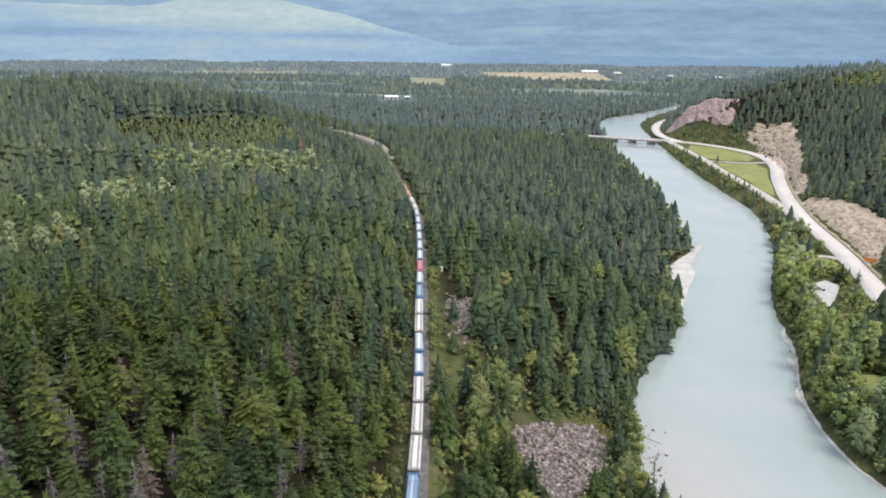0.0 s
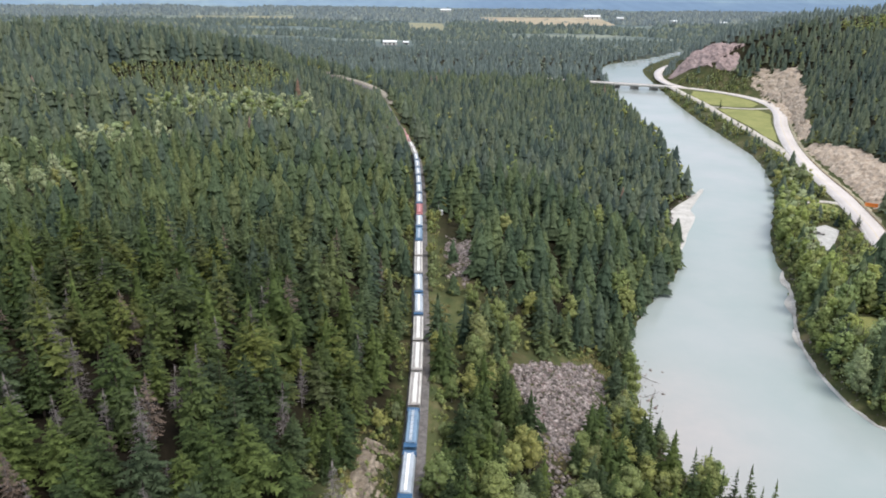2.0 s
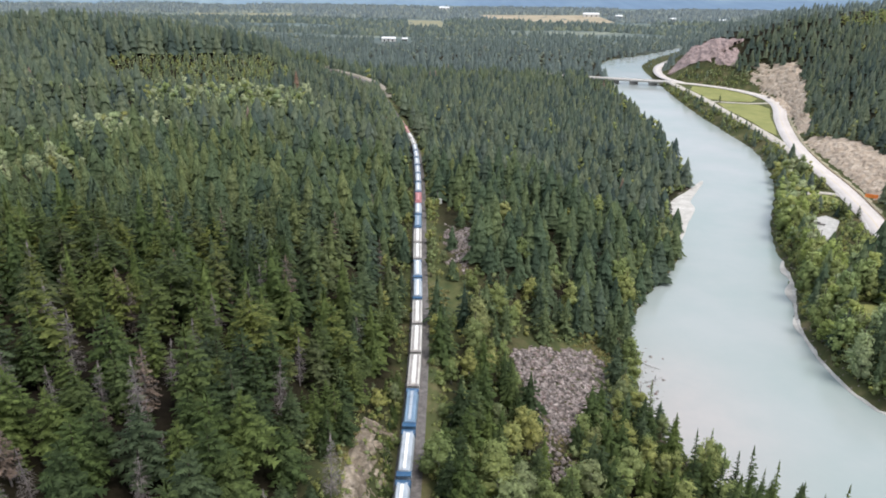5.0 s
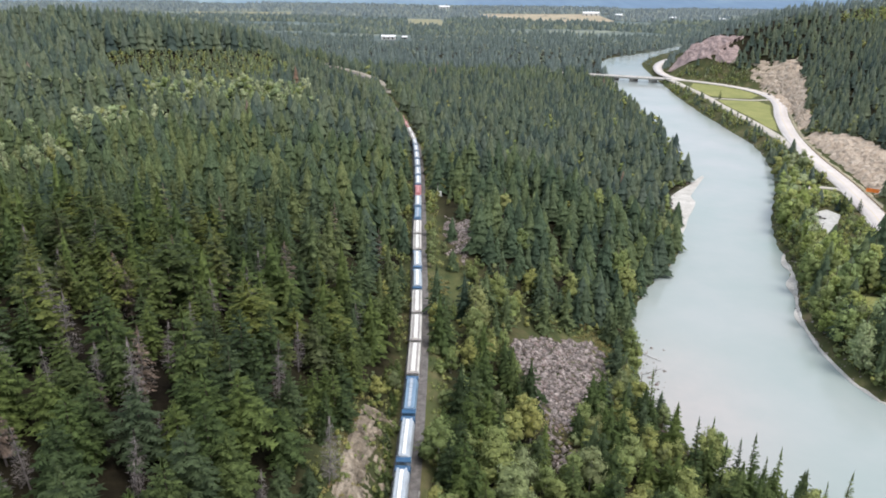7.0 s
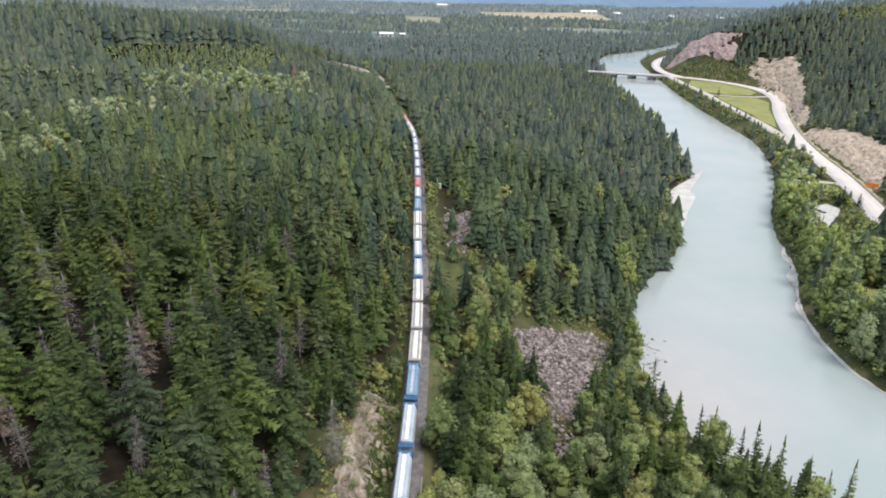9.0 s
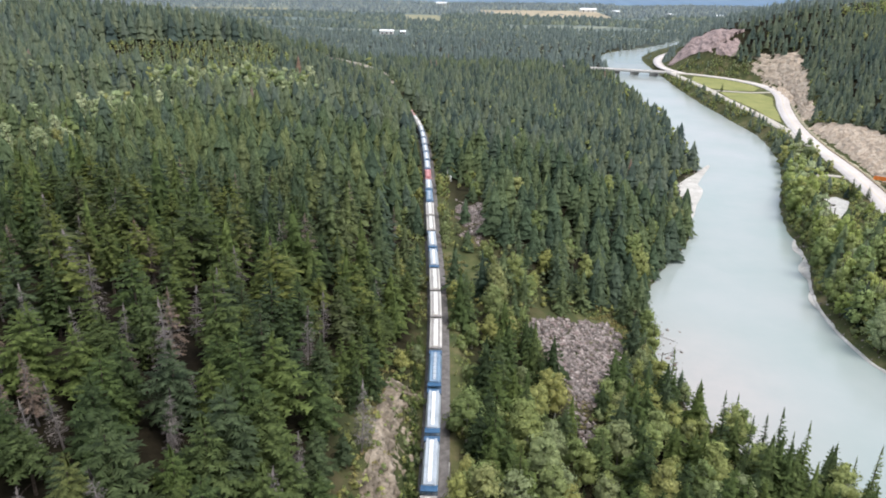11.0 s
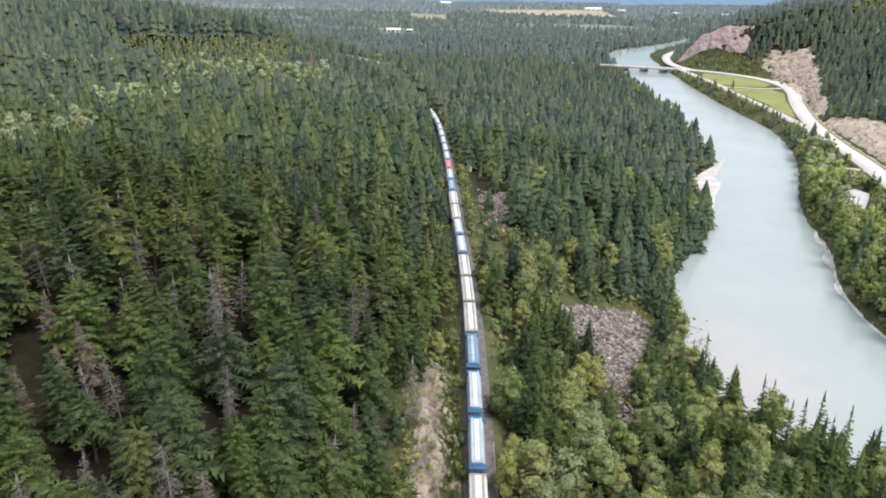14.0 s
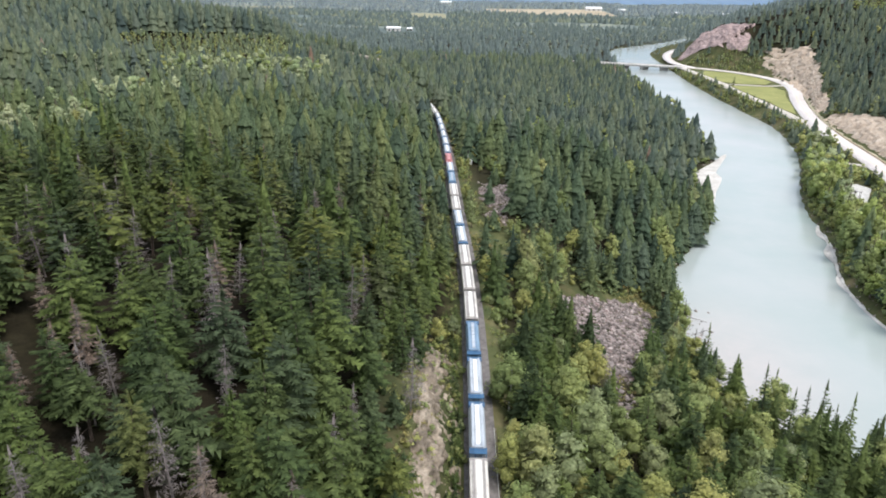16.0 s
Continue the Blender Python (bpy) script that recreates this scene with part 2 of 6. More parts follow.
def tube(bm, p, q, r0, r1, sides=8):
    p, q = Vector(p), Vector(q)
    m = (q - p).to_track_quat("Z", "Y").to_matrix()
    a = [bm.verts.new(p + m @ Vector((r0 * math.cos(i * math.tau / sides), r0 * math.sin(i * math.tau / sides), 0))) for i in range(sides)]
    c = [bm.verts.new(q + m @ Vector((r1 * math.cos(i * math.tau / sides), r1 * math.sin(i * math.tau / sides), 0))) for i in range(sides)]
    for i in range(sides):
        bm.faces.new((a[i], a[(i + 1) % sides], c[(i + 1) % sides], c[i]))
    bm.faces.new(a[::-1])
    bm.faces.new(c)


# ---- the lie of the land ----
TRACK = np.array([(-12, -140), (-10, 0), (-8.4, 80), (-7.2, 130), (-6.8, 175), (-7.6, 215), (-9.2, 260), (-11.2, 330), (-13.6, 385), (-17.5, 440), (-25, 490),
                  (-34, 540), (-52, 640), (-70, 722), (-96, 790), (-130, 845), (-165, 910), (-230, 1010)], dtype=float)
BANK_L = np.array([(640, 1660), (504, 1560), (419, 1440), (341, 1350), (285, 1278), (248, 1140), (233, 1000), (216, 880), (207, 785), (201, 690), (190, 590), (178, 510), (172, 470),
                   (150, 438), (133, 372), (117, 328), (95, 295), (78, 262), (70, 225), (69, 195), (74, 172), (83, 155), (98, 142), (122, 128), (160, 110), (240, 80), (420, 30)], dtype=float)
BANK_R = np.array([(460, 95), (280, 140), (200, 168), (165, 185), (147, 202), (144, 224), (146, 246), (152, 270), (168, 309), (179, 352), (196, 398), (234, 480), (254, 543),
                   (266, 600), (269, 660), (274, 756), (284, 867), (300, 1000), (318, 1140), (338, 1230), (390, 1330), (460, 1440), (560, 1540), (680, 1600)], dtype=float)
ROAD = np.array([(300, 250), (262, 300), (240, 350), (250, 392), (266, 455), (281, 530), (303, 610), (335, 700), (362, 765), (378, 820), (379, 870), (364, 915), (338, 950), (308, 972), (262, 990), (205, 1012), (130, 1050)], dtype=float)
ROAD_N = np.array([(322, 962), (313, 1000), (314, 1045), (328, 1110), (352, 1175), (392, 1245), (450, 1320), (560, 1400)], dtype=float)
FRONT = np.array([(278, 540), (286, 590), (292, 655), (297, 755), (303, 830), (304, 900), (306, 968)], dtype=float)


def smooth_line(p, step):
    """A curve through the points, at even steps."""
    q = np.vstack((2 * p[0] - p[1], p, 2 * p[-1] - p[-2]))
    out = []
    for i in range(1, len(q) - 2):
        k = max(2, int(np.linalg.norm(q[i + 1] - q[i]) / step))
        for u in np.arange(k) / k:
            a, b_, c_, d_ = q[i - 1], q[i], q[i + 1], q[i + 2]
            out.append(0.5 * (2 * b_ + (c_ - a) * u + (2 * a - 5 * b_ + 4 * c_ - d_) * u * u + (3 * b_ - a - 3 * c_ + d_) * u ** 3))
    out.append(p[-1])
    return np.array(out)


def side_of(line, x, y):
    """Distance from a line (plus on its right hand as it runs), and the share of its length."""
    best, sign, along = np.full(x.shape, 1e9), np.ones(x.shape), np.zeros(x.shape)
    d = line[1:] - line[:-1]
    ln = np.hypot(d[:, 0], d[:, 1])
    cum = np.concatenate(([0], np.cumsum(ln)))
    for i in range(len(d)):
        u = np.clip(((x - line[i, 0]) * d[i, 0] + (y - line[i, 1]) * d[i, 1]) / ln[i] ** 2, 0, 1)
        px, py = x - line[i, 0] - u * d[i, 0], y - line[i, 1] - u * d[i, 1]
        r = np.hypot(px, py)
        near = r < best
        best = np.where(near, r, best)
        sign = np.where(near, np.where(d[i, 0] * py - d[i, 1] * px > 0, -1.0, 1.0), sign)
        along = np.where(near, cum[i] + u * ln[i], along)
    return best * sign, along


def inside(poly, x, y):
    c = np.zeros(x.shape, dtype=bool)
    for (x0, y0), (x1, y1) in zip(poly, np.roll(poly, -1, axis=0)):
        if y0 != y1:
            c ^= ((y0 > y) != (y1 > y)) & (x < (x1 - x0) * (y - y0) / (y1 - y0) + x0)
    return c


TRACK_C, BANK_LC, BANK_RC = smooth_line(TRACK, 12), smooth_line(BANK_L, 14), smooth_line(BANK_R, 14)
ROAD_C, ROAD_NC, FRONT_C = smooth_line(ROAD, 10), smooth_line(ROAD_N, 10), smooth_line(FRONT, 10)
RIVER = np.vstack((BANK_LC, BANK_RC))
TRACK_Z, ROAD_Z = 30.0, 6.0


def step(a, b_, v):
    u = np.clip((v - a) / (b_ - a), 0, 1)
    return u * u * (3 - 2 * u)


def bell(x, y, cx, cy, sx, sy):
    return np.exp(-((x - cx) / sx) ** 2 - ((y - cy) / sy) ** 2)


def rough(x, y, size, seed):
    """Soft unevenness from a few crossing waves."""
    rs = np.random.RandomState(seed)
    out = np.zeros(x.shape)
    for k in range(7):
        a, f, p = rs.uniform(0, math.tau), rs.uniform(0.6, 1.9) * math.tau / size, rs.uniform(0, math.tau)
        out += np.sin((x * math.cos(a) + y * math.sin(a)) * f + p)
    return out / 7


def lie(x, y):
    """Everything that the land and its cover need, at arrays of places."""
    x, y = np.asarray(x, dtype=float), np.asarray(y, dtype=float)
    dt, st = side_of(TRACK_C, x, y)
    dl, _ = side_of(BANK_LC, x, y)
    dr, _ = side_of(BANK_RC, x, y)
    wet = inside(RIVER, x, y)
    water = np.where(wet, -1, 1) * np.minimum(np.abs(dl), np.abs(dr))
    droad, sroad = side_of(ROAD_C, x, y)
    dn, _ = side_of(ROAD_NC, x, y)
    df, _ = side_of(FRONT_C, x, y)
    east = ~wet & (np.abs(dr) < np.abs(dl)) & (x > 100)
    # west of the river: a shelf for the railway, a hill on its far side, a slope to the water
    left = np.maximum(-dt - 5, 0)
    hill = 25 * bell(x, y, -88, 125, 60, 100) + 14 * step(4, 90, left) * (1 - step(820, 1150, y)) + 10 * bell(x, y, -40, 235, 30, 85)
    hill = hill + 6 * bell(x, y, -190, 270, 90, 70) + 31 * bell(x, y, -390, 740, 135, 90) + 9 * bell(x, y, -45, 50, 40, 40) + 5 * bell(x, y, -150, 520, 95, 40) - 3 * bell(x, y, -150, 430, 100, 40)
    hill = hill - 2.0 * step(20, 60, left) + 9 * bell(x, y, -270, 800, 90, 55)
    west = TRACK_Z + hill * step(0, 26, left) + 10.5 * step(0.2, 5.6, left) * bell(x, y, -20, 108, 40, 38)
    share = np.clip((dt - 6) / np.maximum(dt - 6 + np.maximum(water, 0), 1), 0, 1)
    slope = TRACK_Z * (1 - share) ** 1.15 + 13 * bell(x, y, 22, 268, 15, 42) + 13 * bell(x, y, 48, 350, 42, 75)
    low = 1 - step(520, 980, y)
    slope = slope * (0.3 + 0.65 * np.maximum(low, 1 - step(8, 70, dt)))
    w = np.where(dt > 0, np.where(dt < 6, TRACK_Z, slope), west)
    w = np.where(np.abs(dt) < 6.5, np.where(np.abs(dt) < 5, TRACK_Z, TRACK_Z + (w - TRACK_Z) * (np.abs(dt) - 5) / 1.5), w)
    valley = step(900, 1350, y)
    w = w * (1 - valley) + 2.5 * valley
    w = w + (1.5 * rough(x, y, 60, 3) + 0.8 * rough(x, y, 22, 4)) * step(7, 16, np.abs(dt))
    # east of it: a bench with the road, then the mountain's foot
    d = np.maximum(np.minimum(droad, np.where(dn > 0, dn, 1e9)), 0)
    d = np.where((droad > 0) | (dn > 0), np.where(y > 985, np.maximum(dn, 0), np.maximum(droad, 0)), 0)
    steep = 0.5 + 0.5 * step(600, 740, y)
    e = np.maximum(d - 11, 0) * steep
    top = 84 + 12 * step(400, 700, x)
    e = top * (1 - np.exp(-e / top * 1.15)) * (1 - step(1150, 1420, y - 0.15 * (x - 380))) + 6
    e = e + (2.5 * rough(x, y, 90, 8) + rough(x, y, 30, 9)) * step(14, 40, d)
    ground = np.where(east, e, w)
    flat = 1 - step(7.5, 14, np.minimum(np.abs(droad), np.minimum(np.abs(dn), np.abs(df) + 2)))
    ground = np.where(east, ground * (1 - flat) + ROAD_Z * flat, ground)
    bank = step(0, 9, water)
    ground = np.where(wet, -0.3 - 2.2 * step(0, 10, -water), 0.5 + 0.6 * bank + (ground - 1.1) * bank)
    return dict(z=ground, dt=dt, st=st, water=water, droad=droad, dn=dn, df=df, east=east, d=d, wet=wet)


def ground_at(x, y):
    return lie(np.array([x]), np.array([y]))["z"][0]


# ---- ground, one sheet to the horizon ----
gx = np.concatenate((-np.geomspace(4200, 330, 16), np.arange(-320, -120, 9), np.arange(-120, 100, 3.5), np.arange(100, 420, 5), np.arange(420, 760, 14), np.geomspace(780, 4400, 15)))
gy = np.concatenate((np.linspace(-420, -80, 9), np.arange(-60, 60, 10), np.arange(60, 330, 3.5), np.arange(330, 700, 7), np.arange(700, 1320, 11), np.geomspace(1335, 4700, 46)))
X, Y = np.meshgrid(gx, gy)
land = lie(X.ravel(), Y.ravel())
nx, ny = len(gx), len(gy)
i, j = np.meshgrid(np.arange(nx - 1), np.arange(ny - 1))
quad = np.stack((j * nx + i, j * nx + i + 1, (j + 1) * nx + i + 1, (j + 1) * nx + i), -1).reshape(-1, 4)
xf, yf = X.ravel(), Y.ravel()
opening = np.clip(1 - step(4.5, 9, np.abs(land["dt"] - 2.0)), 0, 1) + bell(xf, yf, 4, 222, 8, 18) + bell(xf, yf, 60, 228, 12, 14) + bell(xf, yf, -19, 112, 6, 30)
opening = opening + np.where(land["east"], 0.8 * step(3, 8, land["d"]) * (1 - step(25, 50, land["d"])), 0) + 0.6 * bell(xf, yf, 8, 262, 12, 40) + 0.7 * (1 - step(0.5, 3, land["water"]))
opening = opening + 0.9 * bell(xf, yf, 40, 210, 26, 22)
opening = opening + 0.65 * (land["east"] & (land["d"] < 9)) + 0.8 * bell(xf, yf, 57, 226, 12, 10) + 0.9 * bell(xf, yf, 35, 170, 10, 12)
opening = opening + (land["east"] & (land["droad"] < 0) & (land["df"] > -8) & (yf > 560) & (yf < 985)) + 0.9 * ((land["dt"] > -6) & (land["dt"] < 20) & (yf > 690) & (yf < 860))
# share of the hazed valley colour, growing with distance
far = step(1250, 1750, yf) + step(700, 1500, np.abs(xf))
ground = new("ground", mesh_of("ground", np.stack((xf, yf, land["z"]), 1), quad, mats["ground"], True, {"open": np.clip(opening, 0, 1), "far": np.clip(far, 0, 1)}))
tagged(ground, "forest floor with moss, litter and dry grass reaching the far valley", "ground", kind="structure")

# ---- river ----
wx, wy = np.meshgrid(np.linspace(30, 720, 70), np.linspace(20, 1680, 160))
wf = np.stack((wx.ravel(), wy.ravel(), np.zeros(wx.size)), 1)
i, j = np.meshgrid(np.arange(69), np.arange(159))
wq = np.stack((j * 70 + i, j * 70 + i + 1, (j + 1) * 70 + i + 1, (j + 1) * 70 + i), -1).reshape(-1, 4)
centre = wf[wq].mean(axis=1)
near = np.abs(side_of(BANK_LC, centre[:, 0], centre[:, 1])[0]) < 16
near |= np.abs(side_of(BANK_RC, centre[:, 0], centre[:, 1])[0]) < 16
wq = wq[inside(RIVER, centre[:, 0], centre[:, 1]) | near]
# bell: silt in the shallows; step: painted sky sheen on the distant reach
river = new("river", mesh_of("river", wf, wq, mats["water"], True, {"silt_sheen": np.clip(0.72 * bell(wf[:, 0], wf[:, 1], 80, 195, 24, 50) + 0.15 * step(380, 620, wf[:, 1]), 0, 1)}))
tagged(river, "wide pale turquoise glacial river between wooded banks", "river", kind="structure")


def ribbon(name, line, a, b_, z, mat, lift=0.0, thick=0.0):
    """A strip along a line from a to b metres to its right."""
    d = np.gradient(line, axis=0)
    d /= np.hypot(d[:, 0], d[:, 1])[:, None]
    nrm = np.stack((d[:, 1], -d[:, 0]), 1)
    zz = np.full(len(line), z + lift)
    p, q = np.column_stack((line + nrm * a, zz)), np.column_stack((line + nrm * b_, zz))
    rows = [p, q]
    if thick:
        rows = [p - [0, 0, thick], p, q, q - [0, 0, thick]]
    k, n_ = len(rows), len(line)
    v = np.stack(rows, 1).reshape(-1, 3)
    f = [(r * k + c_, r * k + c_ + 1, (r + 1) * k + c_ + 1, (r + 1) * k + c_) for r in range(n_ - 1) for c_ in range(k - 1)]
    f = [(a_, d_, c_, b2) for a_, b2, c_, d_ in f]
    return new(name, mesh_of(name, v, f, mat))


# ---- roads ----
road = tagged(ribbon("road", ROAD_C, -6.7, 6.7, ROAD_Z, mats["asphalt"], 0.30, 0.6), "pale grey two-lane highway with gravel shoulders", "road", kind="structure")
for nm, a, b_, mt in (("edge_line", -5.2, -4.95, "line_white"), ("edge_line", 4.95, 5.2, "line_white"), ("centre_line", -0.3, -0.08, "line_yellow"), ("centre_line", 0.08, 0.3, "line_yellow")):
    s = ribbon(nm, ROAD_C, a, b_, ROAD_Z, mats[mt], 0.306)
    s.parent = road
verge = tagged(ribbon("road_verge", ROAD_C[(ROAD_C[:, 1] > 400) & (ROAD_C[:, 1] < 905) & (ROAD_C[:, 0] > 240)], 7.2, 11.5, ROAD_Z, mats["verge"], 0.2, 0.8), "dry tan gravel verge between the highway and the rock", "verge", kind="structure")
road_2 = tagged(ribbon("road_2", ROAD_NC, -6.2, 6.2, ROAD_Z, mats["asphalt"], 0.29, 0.6), "grey side road running on along the river", "road", kind="structure")
road_3 = tagged(ribbon("road_3", FRONT_C, -4.8, 4.8, ROAD_Z, mats["gravel"], 0.26, 0.6), "pale gravel frontage road by the river", "road", kind="structure")
link = smooth_line(np.array([(303, 812), (322, 806), (345, 800), (372, 806)], dtype=float), 6)
road_4 = tagged(ribbon("road_4", link, -3, 3, ROAD_Z, mats["gravel"], 0.25, 0.5), "short pale link road between two lawns", "road", kind="structure")
drive = smooth_line(np.array([(259, 430), (253, 440), (241, 443), (230, 437), (223, 430)], dtype=float), 4)
road_5 = tagged(ribbon("driveway", drive, -2.6, 2.6, ROAD_Z, mats["gravel"], 0.25, 1.5), "pale gravel driveway curving off the highway", "driveway", kind="structure")


def sheet(name, poly, z, mat, label, category, thick=0.6):
    bm = bmesh.new()
    lower = [bm.verts.new((x, y, z - thick)) for x, y in poly]
    upper = [bm.verts.new((x, y, z)) for x, y in poly]
    bm.faces.new(upper)
    for k in range(len(poly)):
        bm.faces.new((lower[k], lower[(k + 1) % len(poly)], upper[(k + 1) % len(poly)], upper[k]))
    bmesh.ops.recalc_face_normals(bm, faces=bm.faces)
    return tagged(part(name, bm, mat), label, category, kind="structure")


LAWN_3 = [(163, 243), (168, 262), (176, 272), (187, 272), (186, 258), (176, 244)]
LAWN_1 = [(309, 830), (310, 900), (325, 935), (350, 915), (362, 890), (369, 862), (368, 835), (352, 813), (326, 814)]
LAWN_2 = [(302, 690), (303, 755), (308, 800), (326, 797), (350, 792), (352, 765), (331, 715), (312, 660), (298, 625), (297, 650)]
LAWN_4 = [(229, 429), (233, 433.5), (241, 439.5), (248, 436.5), (250, 428), (247, 418), (240, 412), (232, 416)]
PAD = [(216, 389), (225, 394), (228, 384), (217, 367), (206, 350), (203, 354), (206, 371)]
sheet("lawn", LAWN_1, ROAD_Z + 0.2, mats["lawn"], "mown yellow-green lawn beside the highway", "lawn")
sheet("lawn", LAWN_3, ROAD_Z + 0.2, mats["lawn"], "rough yellow-green grass clearing among bushes", "lawn", 1.5)
sheet("lawn", LAWN_2, ROAD_Z + 0.2, mats["lawn"], "mown yellow-green strip of grass beside the highway", "lawn")
sheet("lawn", LAWN_4, ROAD_Z + 0.15, mats["lawn"], "grassy island inside the driveway's bend", "lawn", 1.5)
for lo, hi, deep, nm, label in ((238, 338, 7.0, "gravel_bar", "pale gravel bar along the river bank"), (178, 236, 3.5, "shore", "narrow strip of pale river gravel at the bank")):
    q = smooth_line(BANK_RC[(BANK_RC[:, 1] > lo) & (BANK_RC[:, 1] < hi) & (BANK_RC[:, 0] < 190)], 3)
    d = np.gradient(q, axis=0)
    d /= np.hypot(d[:, 0], d[:, 1])[:, None]
    nrm = np.stack((d[:, 1], -d[:, 0]), 1)
    out = np.clip(0.3 + deep * (0.3 + 0.9 * rough(q[:, 0], q[:, 1], 60, 14)), -0.4, deep)
    out = np.minimum(out, -0.5 + (deep + 0.5) * np.sin(np.linspace(0, math.pi, len(q))) ** 0.7)
    sheet(nm, [tuple(v) for v in np.vstack((q - nrm * out[:, None], (q + nrm * 2.0)[::-1]))], 0.18, mats["sand"], label, "gravel bar", 1.0)
sheet("parking_pad", PAD, ROAD_Z + 0.3, mats["concrete"], "pale gravel parking pad among trees", "parking", 0.8)
BAR = np.array([(138, 440), (152, 447), (166, 462), (184, 488), (185.5, 486), (176, 468), (166, 449), (160.5, 437), (159.5, 425), (152, 408), (145, 394), (138, 377), (131, 364), (126, 366), (130, 392)], dtype=float)
sheet("sandbar", [tuple(v) for v in smooth_line(np.vstack((BAR, BAR[:1])), 4)[:-1]], 0.25, mats["sand"], "pale sandbar at the water's edge", "sandbar", 1.2)

# ---- railway ----
railway = tagged(ribbon("railway_bed", TRACK_C[TRACK_C[:, 1] < 900], -2.4, 3.7, TRACK_Z, mats["ballast"], 0.25, 0.8), "grey ballast bed with a wide gravel shoulder", "railway", kind="structure")
crest = ribbon("ballast", TRACK_C[TRACK_C[:, 1] < 900], -1.75, 1.75, TRACK_Z, mats["ballast"], 0.55, 0.3)
crest.parent = railway
for a in (-0.79, 0.71):
    rl = ribbon("rail", TRACK_C[TRACK_C[:, 1] < 900], a, a + 0.08, TRACK_Z, mats["rail"], 0.86, 0.17)
    rl.parent = railway
fine = smooth_line(TRACK[:14], 0.62)
fine = fine[fine[:, 1] > -40]
d = np.gradient(fine, axis=0)
d /= np.hypot(d[:, 0], d[:, 1])[:, None]
nrm = np.stack((d[:, 1], -d[:, 0]), 1)
tv, tq = [], []
for p, u, w in zip(fine, d, nrm):
    k = len(tv)
    for z in (TRACK_Z + 0.5, TRACK_Z + 0.68):
        for a, b_ in ((-1.3, -0.11), (1.3, -0.11), (1.3, 0.11), (-1.3, 0.11)):
            tv.append((*(p + w * a + u * b_), z))
    tq += [(k + 4, k + 5, k + 6, k + 7), (k, k + 1, k + 5, k + 4), (k + 2, k + 3, k + 7, k + 6), (k + 1, k + 2, k + 6, k + 5), (k + 3, k, k + 4, k + 7)]
ties = new("ties", mesh_of("ties", tv, tq, mats["tie"]))
ties.parent = railway
tagged(ties, kind="stuff")
for off in (3.55, 3.85):
    near_line = TRACK_C[(TRACK_C[:, 1] > 92) & (TRACK_C[:, 1] < 128)]
    spare = ribbon("spare_rail", near_line, off, off + 0.14, TRACK_Z, mats["concrete" if off < 3.7 else "rail"], 0.42, 0.17)
    tagged(spare, "long spare rail lying on the gravel shoulder", "rail", "spare rails beside the track")


# ---- train ----
def paint(name, base, worn, rough_=0.45, metal=0.0):
    m, n, l, b = material(name)
    c = ramp(n, l, grain(n, l, 0.35, 6, 0.7), [(0.35, worn), (0.55, base)])
    l.new(blend(n, l, 1.0, c, ramp(n, l, grain(n, l, 3.0, 4), [(0.3, (0.85, 0.84, 0.82)), (0.7, (1.08, 1.08, 1.08))]), "MULTIPLY"), b.inputs["Base Color"])
    b.inputs["Roughness"].default_value, b.inputs["Metallic"].default_value = rough_, metal
    return m


PAINT = {"white": paint("white_car_paint", (0.62, 0.60, 0.57), (0.46, 0.43, 0.40)), "silver": paint("silver_car_paint", (0.42, 0.47, 0.53), (0.32, 0.36, 0.42)),
         "blue": paint("blue_car_paint", (0.19, 0.29, 0.41), (0.13, 0.21, 0.31)), "deep": paint("deep_blue_paint", (0.035, 0.11, 0.22), (0.025, 0.07, 0.15)),
         "red": paint("red_car_paint", (0.46, 0.185, 0.19), (0.36, 0.13, 0.135)), "grey": paint("grey_car_paint", (0.30, 0.28, 0.27), (0.22, 0.20, 0.19)),
         "bright": paint("bright_roof_paint", (0.86, 0.86, 0.86), (0.74, 0.74, 0.74), 0.3), "pink": paint("pale_red_paint", (0.66, 0.33, 0.33), (0.52, 0.24, 0.24)),
         "black": paint("black_undercarriage", (0.03, 0.03, 0.03), (0.05, 0.04, 0.035), 0.8)}
CAR = 16.7


def loft(bm, rings):
    """A closed skin over rings of points of one length."""
    vs = [[bm.verts.new(p) for p in r] for r in rings]
    k = len(rings[0])
    for a, b_ in zip(vs, vs[1:]):
        for i_ in range(k):
            bm.faces.new((a[i_], a[(i_ + 1) % k], b_[(i_ + 1) % k], b_[i_]))
    bm.faces.new(vs[0][::-1])
    bm.faces.new(vs[-1])
    bmesh.ops.recalc_face_normals(bm, faces=bm.faces)


def bogie(parent, y):
    bm = bmesh.new()
    for x in (-1.0, 1.0):
        box(bm, x - 0.12, x + 0.12, y - 1.3, y + 1.3, 0.42, 0.78)
        box(bm, x - 0.16, x + 0.16, y - 0.3, y + 0.3, 0.35, 0.95)
    box(bm, -1.1, 1.1, y - 0.25, y + 0.25, 0.55, 1.05)
    bg = part("bogie", bm, PAINT["black"], parent)
    for yy in (y - 0.9, y + 0.9):
        bm = bmesh.new()
        tube(bm, (-0.95, yy, 0.46), (0.95, yy, 0.46), 0.08, 0.08, 6)
        for x in (-0.75, 0.75):
            tube(bm, (x - 0.06, yy, 0.46), (x + 0.06, yy, 0.46), 0.46, 0.46, 14)
        part("wheelset", bm, mats["rail"], bg)


